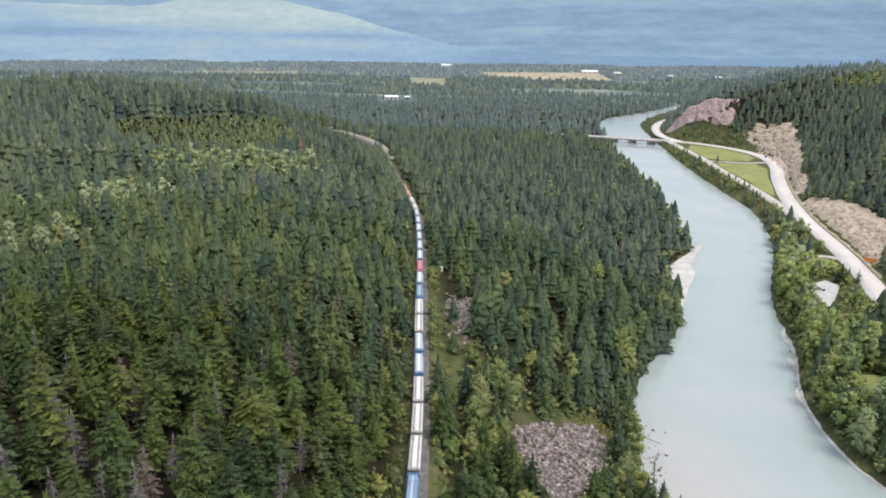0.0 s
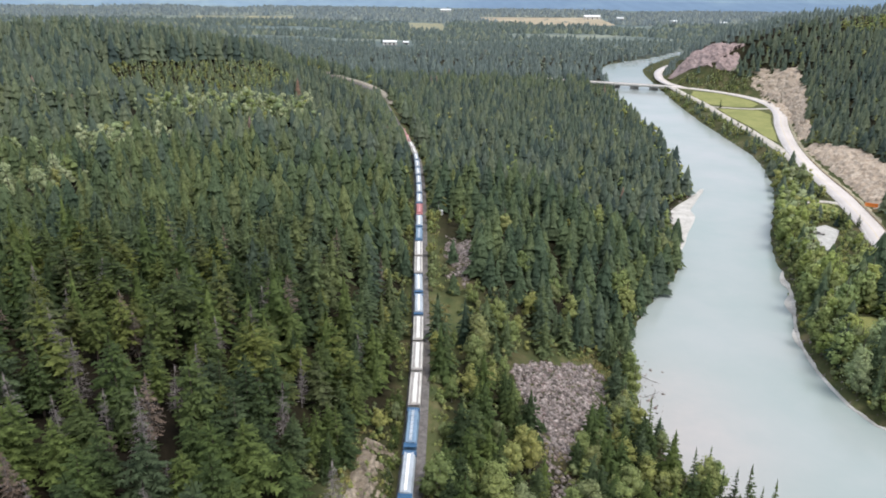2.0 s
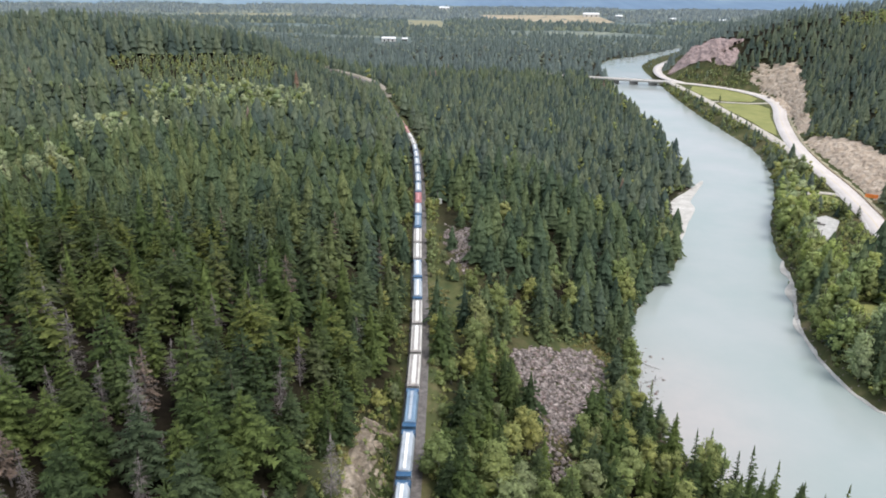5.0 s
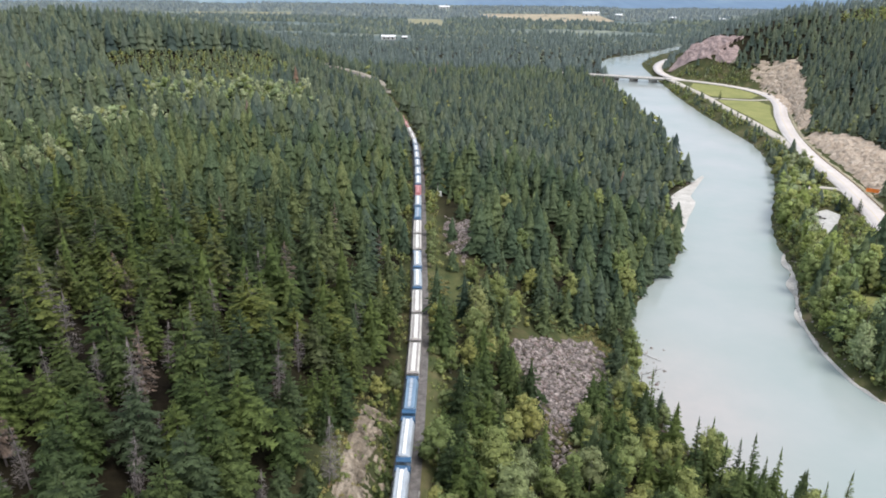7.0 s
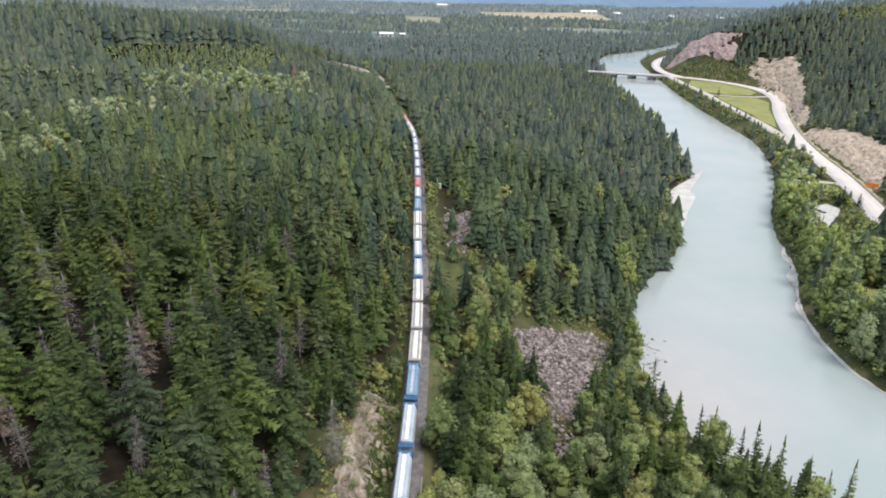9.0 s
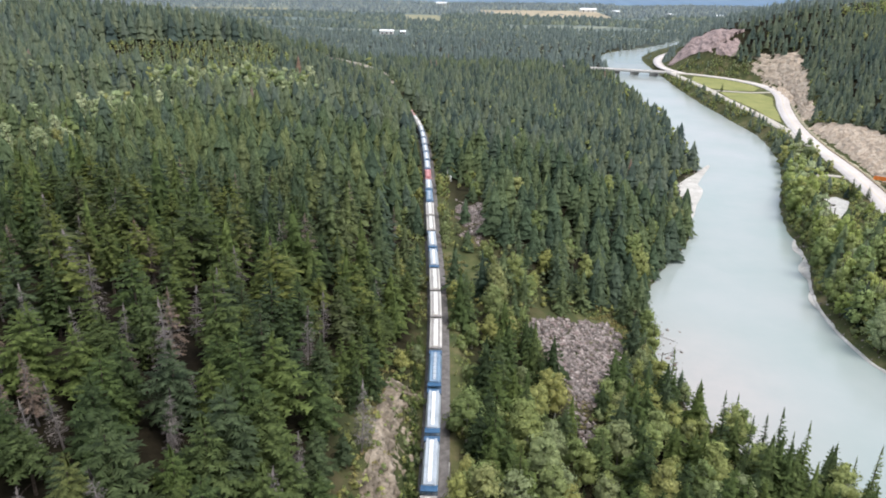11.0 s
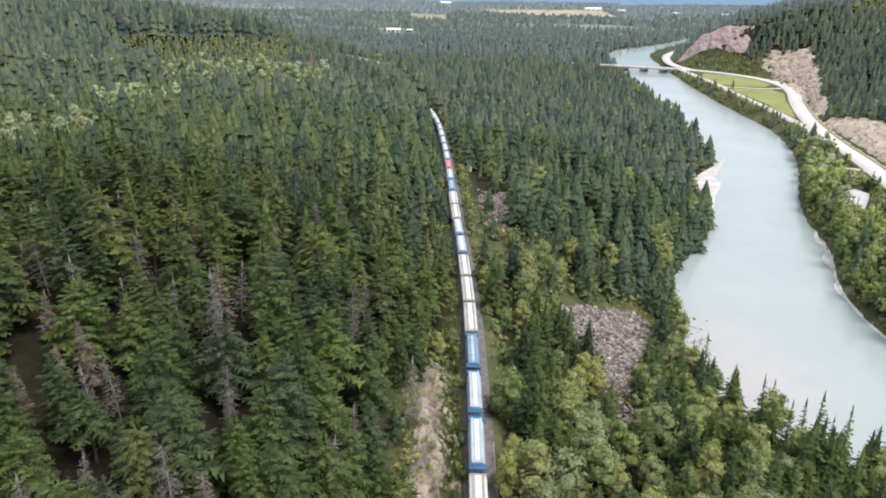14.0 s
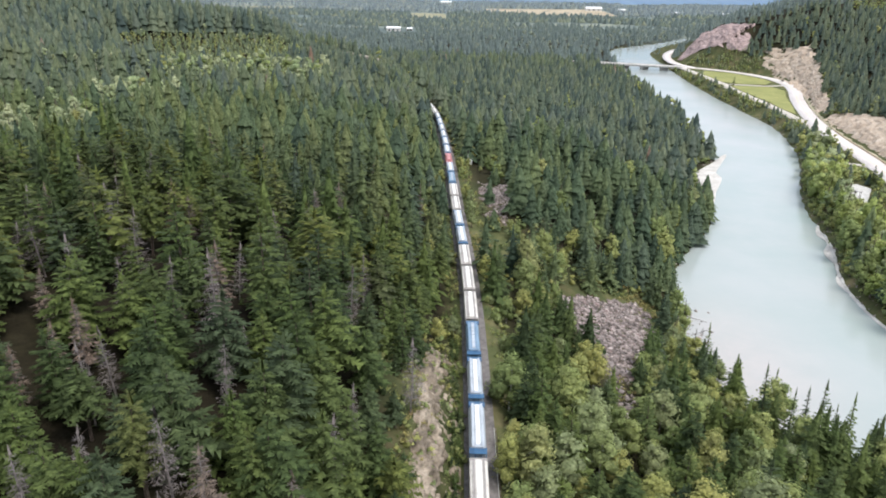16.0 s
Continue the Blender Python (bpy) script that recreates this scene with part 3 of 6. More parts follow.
def hopper(name, body_paint, end_paint, hatch_paint, label, round_roof):
    """A covered hopper car, its middle over the origin, rails' top at z = 0."""
    car = new(name)
    tagged(car, label, "railway car", "freight cars of the train")
    h, w = CAR / 2, 1.6
    if round_roof:
        sec = [(-0.75, 1.0), (-1.45, 1.7), (-w, 2.5), (-1.55, 3.3), (-1.28, 3.95), (-0.85, 4.3), (-0.35, 4.45), (0.35, 4.45), (0.85, 4.3), (1.28, 3.95), (1.55, 3.3), (w, 2.5), (1.45, 1.7), (0.75, 1.0)]
    else:
        sec = [(-1.3, 1.15), (-w, 1.5), (-w, 2.6), (-w, 3.75), (-1.5, 3.98), (-0.95, 4.18), (-0.35, 4.28), (0.35, 4.28), (0.95, 4.18), (1.5, 3.98), (w, 3.75), (w, 2.6), (w, 1.5), (1.3, 1.15)]
    rings = []
    end = 1.55 if round_roof else 0.75
    for y, s, low in ((-h + end, 0.9, 1.9), (-h + end + 0.15, 1.0, 1.75), (-h + 2.6, 1.0, 0), (h - 2.6, 1.0, 0), (h - end - 0.15, 1.0, 1.75), (h - end, 0.9, 1.9)):
        rings.append([(x * s, y, max(z, low) if z < 3 else 2.5 + (z - 2.5) * (0.96 if s < 1 else 1)) for x, z in sec])
    bm = bmesh.new()
    loft(bm, rings)
    body = part("body", bm, PAINT[body_paint], car)
    top = 4.45 if round_roof else 4.28
    bm = bmesh.new()
    box(bm, -0.34, 0.34, -h + end + 0.55, h - end - 0.55, top - 0.02, top + 0.14)
    for k in range(7):
        y = -h + end + 1.15 + k * (CAR - 2 * end - 2.3) / 6
        box(bm, -0.4, 0.4, y - 0.06, y + 0.06, top - 0.04, top + 0.19)
    part("hatch_cover", bm, PAINT[hatch_paint], car, "long light hatch cover along the roof")
    bm = bmesh.new()
    for x in (-0.86, 0.86):
        box(bm, x - 0.22, x + 0.22, -h + end - 0.15, h - end + 0.15, top + 0.02, top + 0.07)
        for k in range(9):
            y = -h + end + 0.25 + k * (CAR - 2 * end - 0.5) / 8
            box(bm, x - 0.03, x + 0.03, y - 0.03, y + 0.03, top - 0.3, top + 0.03)
    part("roof_walk", bm, PAINT["grey" if body_paint == "white" else body_paint], car)
    for s in (-1, 1):
        bm = bmesh.new()
        y0, y1 = sorted((s * (h - end - 0.1), s * (h - 0.1)))
        box(bm, -1.55, 1.55, y0, y1, 1.0, 1.3)
        for x in (-1.5, -0.5, 0.5, 1.5):
            tube(bm, (x, s * (h - 0.15), 1.2), (x, s * (h - 0.15), 3.9), 0.06, 0.06, 5)
        y0, y1 = sorted((s * (h - end - 0.25), s * (h - 0.08)))
        box(bm, -1.58, 1.58, y0, y1, 3.86, 4.0)
        for z in (1.7, 2.3, 2.9, 3.5):
            tube(bm, (-1.5, s * (h - 0.15), z), (-1.0, s * (h - 0.15), z), 0.03, 0.03, 4)
            tube(bm, (1.0, s * (h - 0.15), z), (1.5, s * (h - 0.15), z), 0.03, 0.03, 4)
        part("end_platform", bm, PAINT[end_paint], car)
        bm = bmesh.new()
        y0, y1 = sorted((s * (h - 0.2), s * (h + 0.36)))
        box(bm, -0.14, 0.14, y0, y1, 0.72, 0.98)
        part("coupler", bm, PAINT["black"], car)
        bogie(car, s * (h - 2.0))
    for y in (-3.9, 0, 3.9):
        bm = bmesh.new()
        loft(bm, [[(-1.2, y - 1.6, 1.5), (1.2, y - 1.6, 1.5), (1.2, y + 1.6, 1.5), (-1.2, y + 1.6, 1.5)], [(-0.4, y - 0.4, 0.45), (0.4, y - 0.4, 0.45), (0.4, y + 0.4, 0.45), (-0.4, y + 0.4, 0.45)]])
        part("hopper_chute", bm, PAINT[end_paint], car)
    return car


def locomotive():
    car = new("locomotive")
    tagged(car, "faded pale red diesel locomotive heading the train", "locomotive")
    bm = bmesh.new()
    box(bm, -1.5, 1.5, -10.5, 10.5, 1.1, 1.6)
    part("frame", bm, PAINT["black"], car)
    bm = bmesh.new()
    loft(bm, [[(-1.05, y, 1.6), (1.05, y, 1.6), (1.05, y, 4.1), (0.7, y, 4.45), (-0.7, y, 4.45), (-1.05, y, 4.1)] for y in (-9.6, 5.6)])
    part("hood", bm, PAINT["pink"], car, "faded pale red hood")
    bm = bmesh.new()
    loft(bm, [[(-1.5, y, 1.6), (1.5, y, 1.6), (1.5, y, 4.2), (0.9, y, 4.6), (-0.9, y, 4.6), (-1.5, y, 4.2)] for y in (5.6, 8.3)])
    part("cab", bm, PAINT["pink"], car)
    bm = bmesh.new()
    box(bm, -0.95, 0.95, 8.3, 9.9, 1.6, 3.1)
    part("nose", bm, PAINT["black"], car)
    for y in (-7.5, -5.2, -1.5):
        bm = bmesh.new()
        tube(bm, (0, y, 4.42), (0, y, 4.66), 0.62, 0.58, 12)
        part("fan_housing", bm, PAINT["grey"], car)
    bm = bmesh.new()
    loft(bm, [[(-1.3, y, 0.5), (1.3, y, 0.5), (1.4, y, 1.1), (-1.4, y, 1.1)] for y in (-2.6, 2.6)])
    part("fuel_tank", bm, PAINT["black"], car)
    for y in (-7, 7):
        bogie(car, y)
    return car


def on_track(s):
    """The pose on the rails s metres along the line."""
    i_ = np.searchsorted(CUM, s) - 1
    u = (s - CUM[i_]) / (CUM[i_ + 1] - CUM[i_])
    p = LINE[i_] * (1 - u) + LINE[i_ + 1] * u
    q = LINE[min(i_ + 3, len(LINE) - 1)] - LINE[max(i_ - 3, 0)]
    return pose(p[0], p[1], TRACK_Z + 0.86, 0, 0, math.degrees(math.atan2(-q[0], q[1])))


LINE = smooth_line(TRACK, 2)
CUM = np.concatenate(([0], np.cumsum(np.hypot(*np.diff(LINE, axis=0).T))))
KINDS = {
    "w": hopper("hopper_car", "white", "grey", "bright", "weathered white covered hopper car with a bright roof hatch", False),
    "s": hopper("hopper_car", "silver", "deep", "bright", "silver-blue round-sided hopper car with dark blue ends", True),
    "b": hopper("hopper_car", "blue", "deep", "silver", "blue round-sided hopper car with a pale roof stripe", True),
    "r": hopper("hopper_car", "red", "red", "pink", "faded red round-sided covered hopper car", True)}
PITCH = 17.75
start = np.interp(157.0, LINE[:, 1], CUM) + PITCH / 2
behind = "bsswwrwwwsbw"
ahead = "wwwsswwbsrssssssww"
first = {}
for k, letter in [(-1 - i_, c_) for i_, c_ in enumerate(behind)] + list(enumerate(ahead)):
    m = on_track(start + k * PITCH)
    if letter in first:
        copy_thing(first[letter], m)
    else:
        first[letter] = KINDS[letter]
        KINDS[letter].matrix_basis = m
loco = locomotive()
loco.matrix_basis = on_track(start + len(ahead) * PITCH + 2.4)
copy_thing(loco, on_track(start + len(ahead) * PITCH + 24.6))

# ---- bridge over the river ----
bridge = new("bridge")
tagged(bridge, "grey concrete highway bridge on piers over the river", "bridge")
span = ROAD_C[(ROAD_C[:, 1] > 968) & (ROAD_C[:, 0] < 318) & (ROAD_C[:, 0] > 195)]
deck = ribbon("deck", span, -6.9, 6.9, ROAD_Z, mats["concrete"], 0.28, 0.5)
deck.parent = bridge
for off in (-5.2, -1.8, 1.8, 5.2):
    gd = ribbon("girder", span, off - 0.35, off + 0.35, ROAD_Z, mats["concrete"], -0.2, 1.5)
    gd.parent = bridge
for off in (-6.85, 6.6):
    gd = ribbon("guard_rail", span, off, off + 0.25, ROAD_Z, mats["concrete"], 1.1, 0.9)
    gd.parent = bridge
for px_, py_ in ((238, 999), (262, 990), (286, 981)):
    bm = bmesh.new()
    loft(bm, [[(px_ + a * 6 - 0.35 * b_ + 0.0, py_ + 0.4 * a * 6 * 0 + a * 2.0 + b_ * 0.9, z) for a, b_ in ((-1, -1), (1, -1), (1, 1), (-1, 1))] for z in (-2.4, 4.6)])
    part("pier", bm, mats["concrete"], bridge)


# ---- bare rock ----
def rock_sheet(name, base, mat, label, jag, nu, nv, seed):
    """base(u, v): a place on the slope for u, v in 0..1; broken into ledges along its normal."""
    u, v = np.meshgrid(np.linspace(0, 1, nu), np.linspace(0, 1, nv))
    p = np.stack(base(u, v), -1)
    nrm = np.cross(np.gradient(p, axis=1), np.gradient(p, axis=0))
    nrm /= np.linalg.norm(nrm, axis=2)[..., None] + 1e-9
    push = np.zeros(u.shape)
    for a in range(nv):
        for c_ in range(nu):
            q = Vector(p[a, c_]) + Vector((seed * 17.0, 0, 0))
            cell = noise.voronoi(q * (0.55 / jag), distance_metric="DISTANCE", exponent=2.5)[0]
            push[a, c_] = 0.9 * noise.fractal(q * (0.25 / jag), 0.8, 2.1, 6) + 0.3 * noise.fractal(q * (1.6 / jag), 0.7, 2.1, 3) + 0.8 * (cell[1] - cell[0]) + 0.5 * noise.cell(q * (0.8 / jag))
    ragged = 0.8 * rough(p[..., 0] + p[..., 2], p[..., 1], 16 * jag, seed + 40) + 0.8 * rough(p[..., 0], p[..., 1] + p[..., 2], 5 * jag, seed + 50)
    edge = (np.minimum(np.minimum(u, 1 - u) * 7, np.minimum(v, 1 - v) * 5.5) - 0.2 + ragged).clip(-1, 1)
    p = p + nrm * (push * edge.clip(0, 1) * jag - (1 - edge) * jag * 0.8)[..., None]
    i_, j_ = np.meshgrid(np.arange(nu - 1), np.arange(nv - 1))
    q_ = np.stack((j_ * nu + i_, j_ * nu + i_ + 1, (j_ + 1) * nu + i_ + 1, (j_ + 1) * nu + i_), -1).reshape(-1, 4)
    ob = new(name, mesh_of(name, p.reshape(-1, 3), q_, mat))
    return tagged(ob, label, "rock", kind="structure")


def land_patch(xa, ya, xb, yb, xc, yc, xd, yd, lift):
    def base(u, v):
        x = (xa * (1 - u) + xb * u) * (1 - v) + (xc * (1 - u) + xd * u) * v
        y = (ya * (1 - u) + yb * u) * (1 - v) + (yc * (1 - u) + yd * u) * v
        return x, y, lie(x.ravel(), y.ravel())["z"].reshape(x.shape) + lift
    return base


def band_patch(low, high, lift):
    """Between a lower and an upper line on the slope."""
    low, high = np.array(low, dtype=float), np.array(high, dtype=float)

    def base(u, v):
        a, c_ = [np.stack([np.interp(u, np.linspace(0, 1, len(q)), q[:, k]) for k in (0, 1)], -1) for q in (low, high)]
        p = a * (1 - v[..., None]) + c_ * v[..., None]
        return p[..., 0], p[..., 1], lie(p[..., 0].ravel(), p[..., 1].ravel())["z"].reshape(u.shape) + lift
    return base


FACE_LOW, FACE_TOP = [(386, 925), (388, 850), (368, 770), (342, 690), (316, 622)], [(398, 940), (432, 886), (411, 815), (381, 747), (352, 682), (328, 618)]
CUT_LOW, CUT_TOP = [(308, 598), (292, 525), (278, 458), (270, 425)], [(320, 606), (322, 540), (312, 488), (297, 445), (281, 420)]
rock_sheet("rock_cut", land_patch(-11.2, 74, -10.2, 150, -21.5, 78, -17.5, 148, 0.8), mats["rock_cut"], "pale broken rock cut beside the railway", 1.15, 240, 70, 1)
rock_sheet("rock_face", band_patch(FACE_LOW, FACE_TOP, 1.8), mats["rock_tan"], "tan broken rock face above the highway bend", 1.9, 150, 50, 2)
rock_sheet("rock_face", band_patch(CUT_LOW, CUT_TOP, 1.6), mats["rock_tan"], "tan rock cut beside the highway", 1.3, 120, 36, 3)
rock_sheet("cliff", band_patch([(320, 1040), (345, 1000), (380, 948)], [(352, 1078), (386, 1062), (402, 985)], 4.0), mats["rock_pink"], "reddish-pink cliff on the nose of the hill", 2.5, 90, 56, 4)


def boulders(name, places, sizes, label, mat, rs):
    base = np.array([(1, 0, 0), (-1, 0, 0), (0, 1, 0), (0, -1, 0), (0, 0, 1), (0, 0, -1)], dtype=float)
    tri = np.array([(0, 2, 4), (2, 1, 4), (1, 3, 4), (3, 0, 4), (2, 0, 5), (1, 2, 5), (3, 1, 5), (0, 3, 5)])
    n_ = len(places)
    v = base[None] * rs.uniform(0.55, 1.25, (n_, 6, 3)) + rs.uniform(-0.25, 0.25, (n_, 6, 3))
    a = rs.uniform(0, math.tau, n_)
    c_, s_ = np.cos(a)[:, None], np.sin(a)[:, None]
    v = np.stack((v[..., 0] * c_ - v[..., 1] * s_, v[..., 0] * s_ + v[..., 1] * c_, v[..., 2] * 0.7), -1) * sizes[:, None, None]
    v += places[:, None]
    f = tri[None] + (np.arange(n_) * 6)[:, None, None]
    ob = new(name, mesh_of(name, v.reshape(-1, 3), f.reshape(-1, 3), mat, values={"tint": np.repeat(rs.uniform(0, 1, n_), 6)}))
    return tagged(ob, label, "rocks", kind="stuff")


rs = np.random.RandomState(5)
SCREE = np.array([(22, 200), (29, 212), (44, 222), (56, 230), (59, 220), (53, 204), (44, 184), (36, 162), (30, 168), (27, 184)], dtype=float)
SLIDE = np.array([(3, 305), (8, 290), (14, 292), (13, 262), (10, 246), (4, 254), (5, 272), (1, 288)], dtype=float)
SCREE_2 = np.array([(27, 160), (33, 182), (39, 180), (33, 157), (35, 142), (29, 143)], dtype=float)
for poly, count, size, label in ((SCREE, 4600, 0.52, "talus slope of broken grey and pinkish boulders"), (SLIDE, 1500, 0.38, "pale rockslide beside the railway"), (SCREE_2, 300, 0.5, "narrow tongue of talus between shrubs")):
    lo, hi = poly.min(axis=0), poly.max(axis=0)
    q = rs.uniform(lo, hi, (count * 3, 2))
    wob = np.column_stack((rough(q[:, 0], q[:, 1], 9, 91), rough(q[:, 0], q[:, 1], 9, 92))) * 5
    q = q[inside(poly, q[:, 0] + wob[:, 0], q[:, 1] + wob[:, 1])][:count]
    z = lie(q[:, 0], q[:, 1])["z"]
    sz = size * rs.lognormal(0, 0.5, len(q)).clip(0.3, 2.6)
    boulders("talus", np.column_stack((q, z + 0.1)), sz, label, mats["talus"], rs)
# stones along the water's edge
for line, sgn in ((BANK_LC, 1), (BANK_RC, 1)):
    pts = line[(line[:, 1] > 90) & (line[:, 1] < 700) & (line[:, 0] < 300)]
    q = np.repeat(pts, 26, axis=0) + rs.normal(0, 3.2, (len(pts) * 26, 2))
    w_ = lie(q[:, 0], q[:, 1])
    keep = (w_["water"] > -1.6) & (w_["water"] < 4)
    boulders("shore_stones", np.column_stack((q, w_["z"]))[keep], 0.45 * rs.lognormal(0, 0.45, keep.sum()), "pale stones along the river bank", mats["talus"], rs)


# ---- trees ----
def unit(v):
    return v / (np.linalg.norm(v, axis=-1, keepdims=True) + 1e-9)


def facing(v, f, nn):
    """Turns every triangle so that its front looks the way its soft normals do."""
    g_ = np.cross(v[f[:, 1]] - v[f[:, 0]], v[f[:, 2]] - v[f[:, 0]])
    back_ = (g_ * nn[f].mean(axis=1)).sum(axis=1) < 0
    f = f.copy()
    f[back_] = f[back_][:, ::-1]
    return v, f, nn


def conifer_crown(rs, h, r, whorls, per, sprays, bare=0.12, sparse=0.0, full=0.95, lean=0.0, thin=1.0, hang=0.34):
    """Feathered boughs on whorls up a trunk: vertices, triangles and soft outward normals."""
    n_ = whorls * per
    u = ((np.repeat(np.arange(whorls), per) + rs.uniform(-0.5, 0.5, n_)) / (whorls - 0.4)).clip(0, 0.985)
    a = np.tile(np.arange(per), whorls) * math.tau / per + np.repeat(rs.uniform(0, math.tau, whorls), per) + rs.uniform(-0.35, 0.35, n_)
    keep = (rs.uniform(0, 1, n_) >= sparse) & ~((u > 0.85) & (np.tile(np.arange(per), whorls) % 2 == 1))
    u, a = u[keep], a[keep]
    n_ = len(u)
    p1, p2 = rs.uniform(0, math.tau, 2)
    reach = r * ((1 - u) ** full + 0.035) * np.where(u < 0.14, 0.62 + 2.7 * u, 1.0)
    ln = reach * rs.uniform(0.68, 1.18, n_) * (1 + 0.16 * np.cos(a - p1) + 0.12 * np.sin(2 * a + 9 * u + p2))
    drop = 0.02 - hang * (1 - u) + rs.uniform(-0.1, 0.12, n_) + 0.8 * np.clip((u - 0.82) / 0.16, 0, 1)
    out = np.stack((np.cos(a), np.sin(a), np.zeros(n_)), 1)
    side = np.stack((-np.sin(a), np.cos(a), np.zeros(n_)), 1)
    base = np.stack((lean * h * u * u, np.zeros(n_), h * (bare + (1 - bare) * u)), 1)
    up = np.array((0.0, 0.0, 1.0))

    def along(f_):
        return base + out * (ln * f_)[:, None] + up * (ln * (drop * f_ + 0.16 * np.sin(math.pi * np.clip(f_, 0, 1)) + 0.16 * f_ ** 3))[:, None]
    tris = []
    wide = 0.33 * ln + 0.16
    for k in range(sprays):
        f0 = (k + 0.35) / sprays
        for sg in (-1, 1):
            f1 = f0 + rs.uniform(-0.3, 0.3, n_) / sprays
            w = wide * rs.uniform(0.7, 1.3, n_) * (1.05 - 0.62 * f1) * np.minimum(1, 0.4 + 1.9 * f1)
            tip = along(f1) + side * (sg * w)[:, None] + out * (0.55 * w)[:, None] - up * (w * rs.uniform(0.02, 0.5, n_))[:, None]
            tris.append(np.stack((along(f1 - 0.5 * thin / sprays), along(f1 + 0.6 * thin / sprays), tip), 1))
    w = wide * 0.3 * thin
    tris.append(np.stack((along(np.full(n_, 0.72)) + side * w[:, None], along(np.full(n_, 0.72)) - side * w[:, None], along(rs.uniform(1.02, 1.16, n_))), 1))
    top = []
    for k in range(5):
        q = k * math.tau / 5
        o = np.array((math.cos(q), math.sin(q), 0)) * (0.05 * r + 0.1)
        t_ = np.array((lean * h, 0, h * 0.9))
        top.append((t_ + o, t_ + np.array((-o[1], o[0], 0)) - (0, 0, 0.03 * h), (lean * h, 0, h * rs.uniform(1.0, 1.04))))
    v = np.concatenate(tris + [np.array(top)])
    mid = v.mean(axis=1, keepdims=True)
    zt = np.clip((v[..., 2] / h - bare) / (1 - bare), 0, 1)
    span = r * ((1 - zt) ** full + 0.12)
    nrm = np.stack((v[..., 0] / span, v[..., 1] / span, 0.42 + 0.5 * zt), -1) + 0.2 * rs.normal(0, 1, mid.shape)
    v, nrm = v.reshape(-1, 3), unit(nrm).reshape(-1, 3)
    return facing(v, np.arange(len(v)).reshape(-1, 3), nrm)


def cone_crown(rs, h, r, tiers, spikes, bare=0.1):
    """A ragged far conifer: tiers of spiky skirts."""
    v, f, nn = [], [], []
    for t in range(tiers):
        u0, u1 = t / tiers, min((t + 1.8) / tiers, 1.0)
        z0, z1 = h * (bare + (1 - bare) * u0), h * (bare + (1 - bare) * u1)
        rr = r * 1.08 * (1 - u0) ** 0.88 + 0.08
        turn = rs.uniform(0, math.tau)
        for i_ in range(spikes):
            a0, a1 = turn + (i_ - 0.62) * math.tau / spikes, turn + (i_ + 0.62) * math.tau / spikes
            am = turn + (i_ + rs.uniform(-0.3, 0.3)) * math.tau / spikes
            q = rr * rs.uniform(0.72, 1.2)
            dz = 0.055 * h * rs.uniform(-0.4, 1.2)
            k = len(v)
            v += [(0.1 * math.cos(am), 0.1 * math.sin(am), z1), (q * 0.72 * math.cos(a0), q * 0.72 * math.sin(a0), z0 + 0.02 * h), (q * math.cos(am), q * math.sin(am), z0 - dz), (q * 0.72 * math.cos(a1), q * 0.72 * math.sin(a1), z0 + 0.02 * h)]
            lift_ = 0.55 + 0.3 * u0
            nn += [(math.cos(am) * 0.7, math.sin(am) * 0.7, 0.6 + 0.4 * u0)] + [(math.cos(g_), math.sin(g_), lift_ + rs.uniform(-0.25, 0.25)) for g_ in (a0, am, a1)]
            f += [(k, k + 1, k + 2), (k, k + 2, k + 3)]
    return facing(np.array(v), np.array(f), unit(np.array(nn)))


def full_conifer(rs, h, r, whorls, per, sprays, bare=0.1, sparse=0.0, full=0.95):
    """A conifer seen from some way off: hanging boughs round a ragged dark core."""
    a, f, n_ = conifer_crown(rs, h, r, whorls, per, sprays, bare, sparse, full, hang=0.75)
    b_, g_, m_ = cone_crown(rs, h * 0.95, r * 0.5, 4, 5, bare)
    return np.concatenate((a, b_)), np.concatenate((f, g_ + len(a))), np.concatenate((n_, m_))


def leaves_round(rs, o, cr, leaves, size, near_, far_, squash=1.0):
    """Leaf sprays standing round a clump's middle."""
    d_ = unit(rs.normal(0, 1, (leaves, 3)))
    d_[:, 2] = np.where(d_[:, 2] < -0.45, -d_[:, 2], d_[:, 2])
    p = o + d_ * cr * rs.uniform(near_, far_, (leaves, 1)) * (1, 1, squash)
    e1 = unit(np.cross(d_, rs.normal(0, 1, (leaves, 3))))
    e2 = unit(np.cross(d_, e1) + 0.35 * d_ * rs.normal(0, 1, (leaves, 1)))
    s_ = size * rs.uniform(0.6, 1.4, (leaves, 1))
    v = np.stack((p + e1 * s_, p - e1 * s_ * 0.6 + e2 * s_ * 0.8, p - e1 * s_ * 0.5 - e2 * s_ * 0.8), 1)
    nrm = unit(d_ + np.array((0, 0, 0.35)) + 0.22 * rs.normal(0, 1, (leaves, 3)))
    return v.reshape(-1, 3), np.repeat(nrm, 3, axis=0)


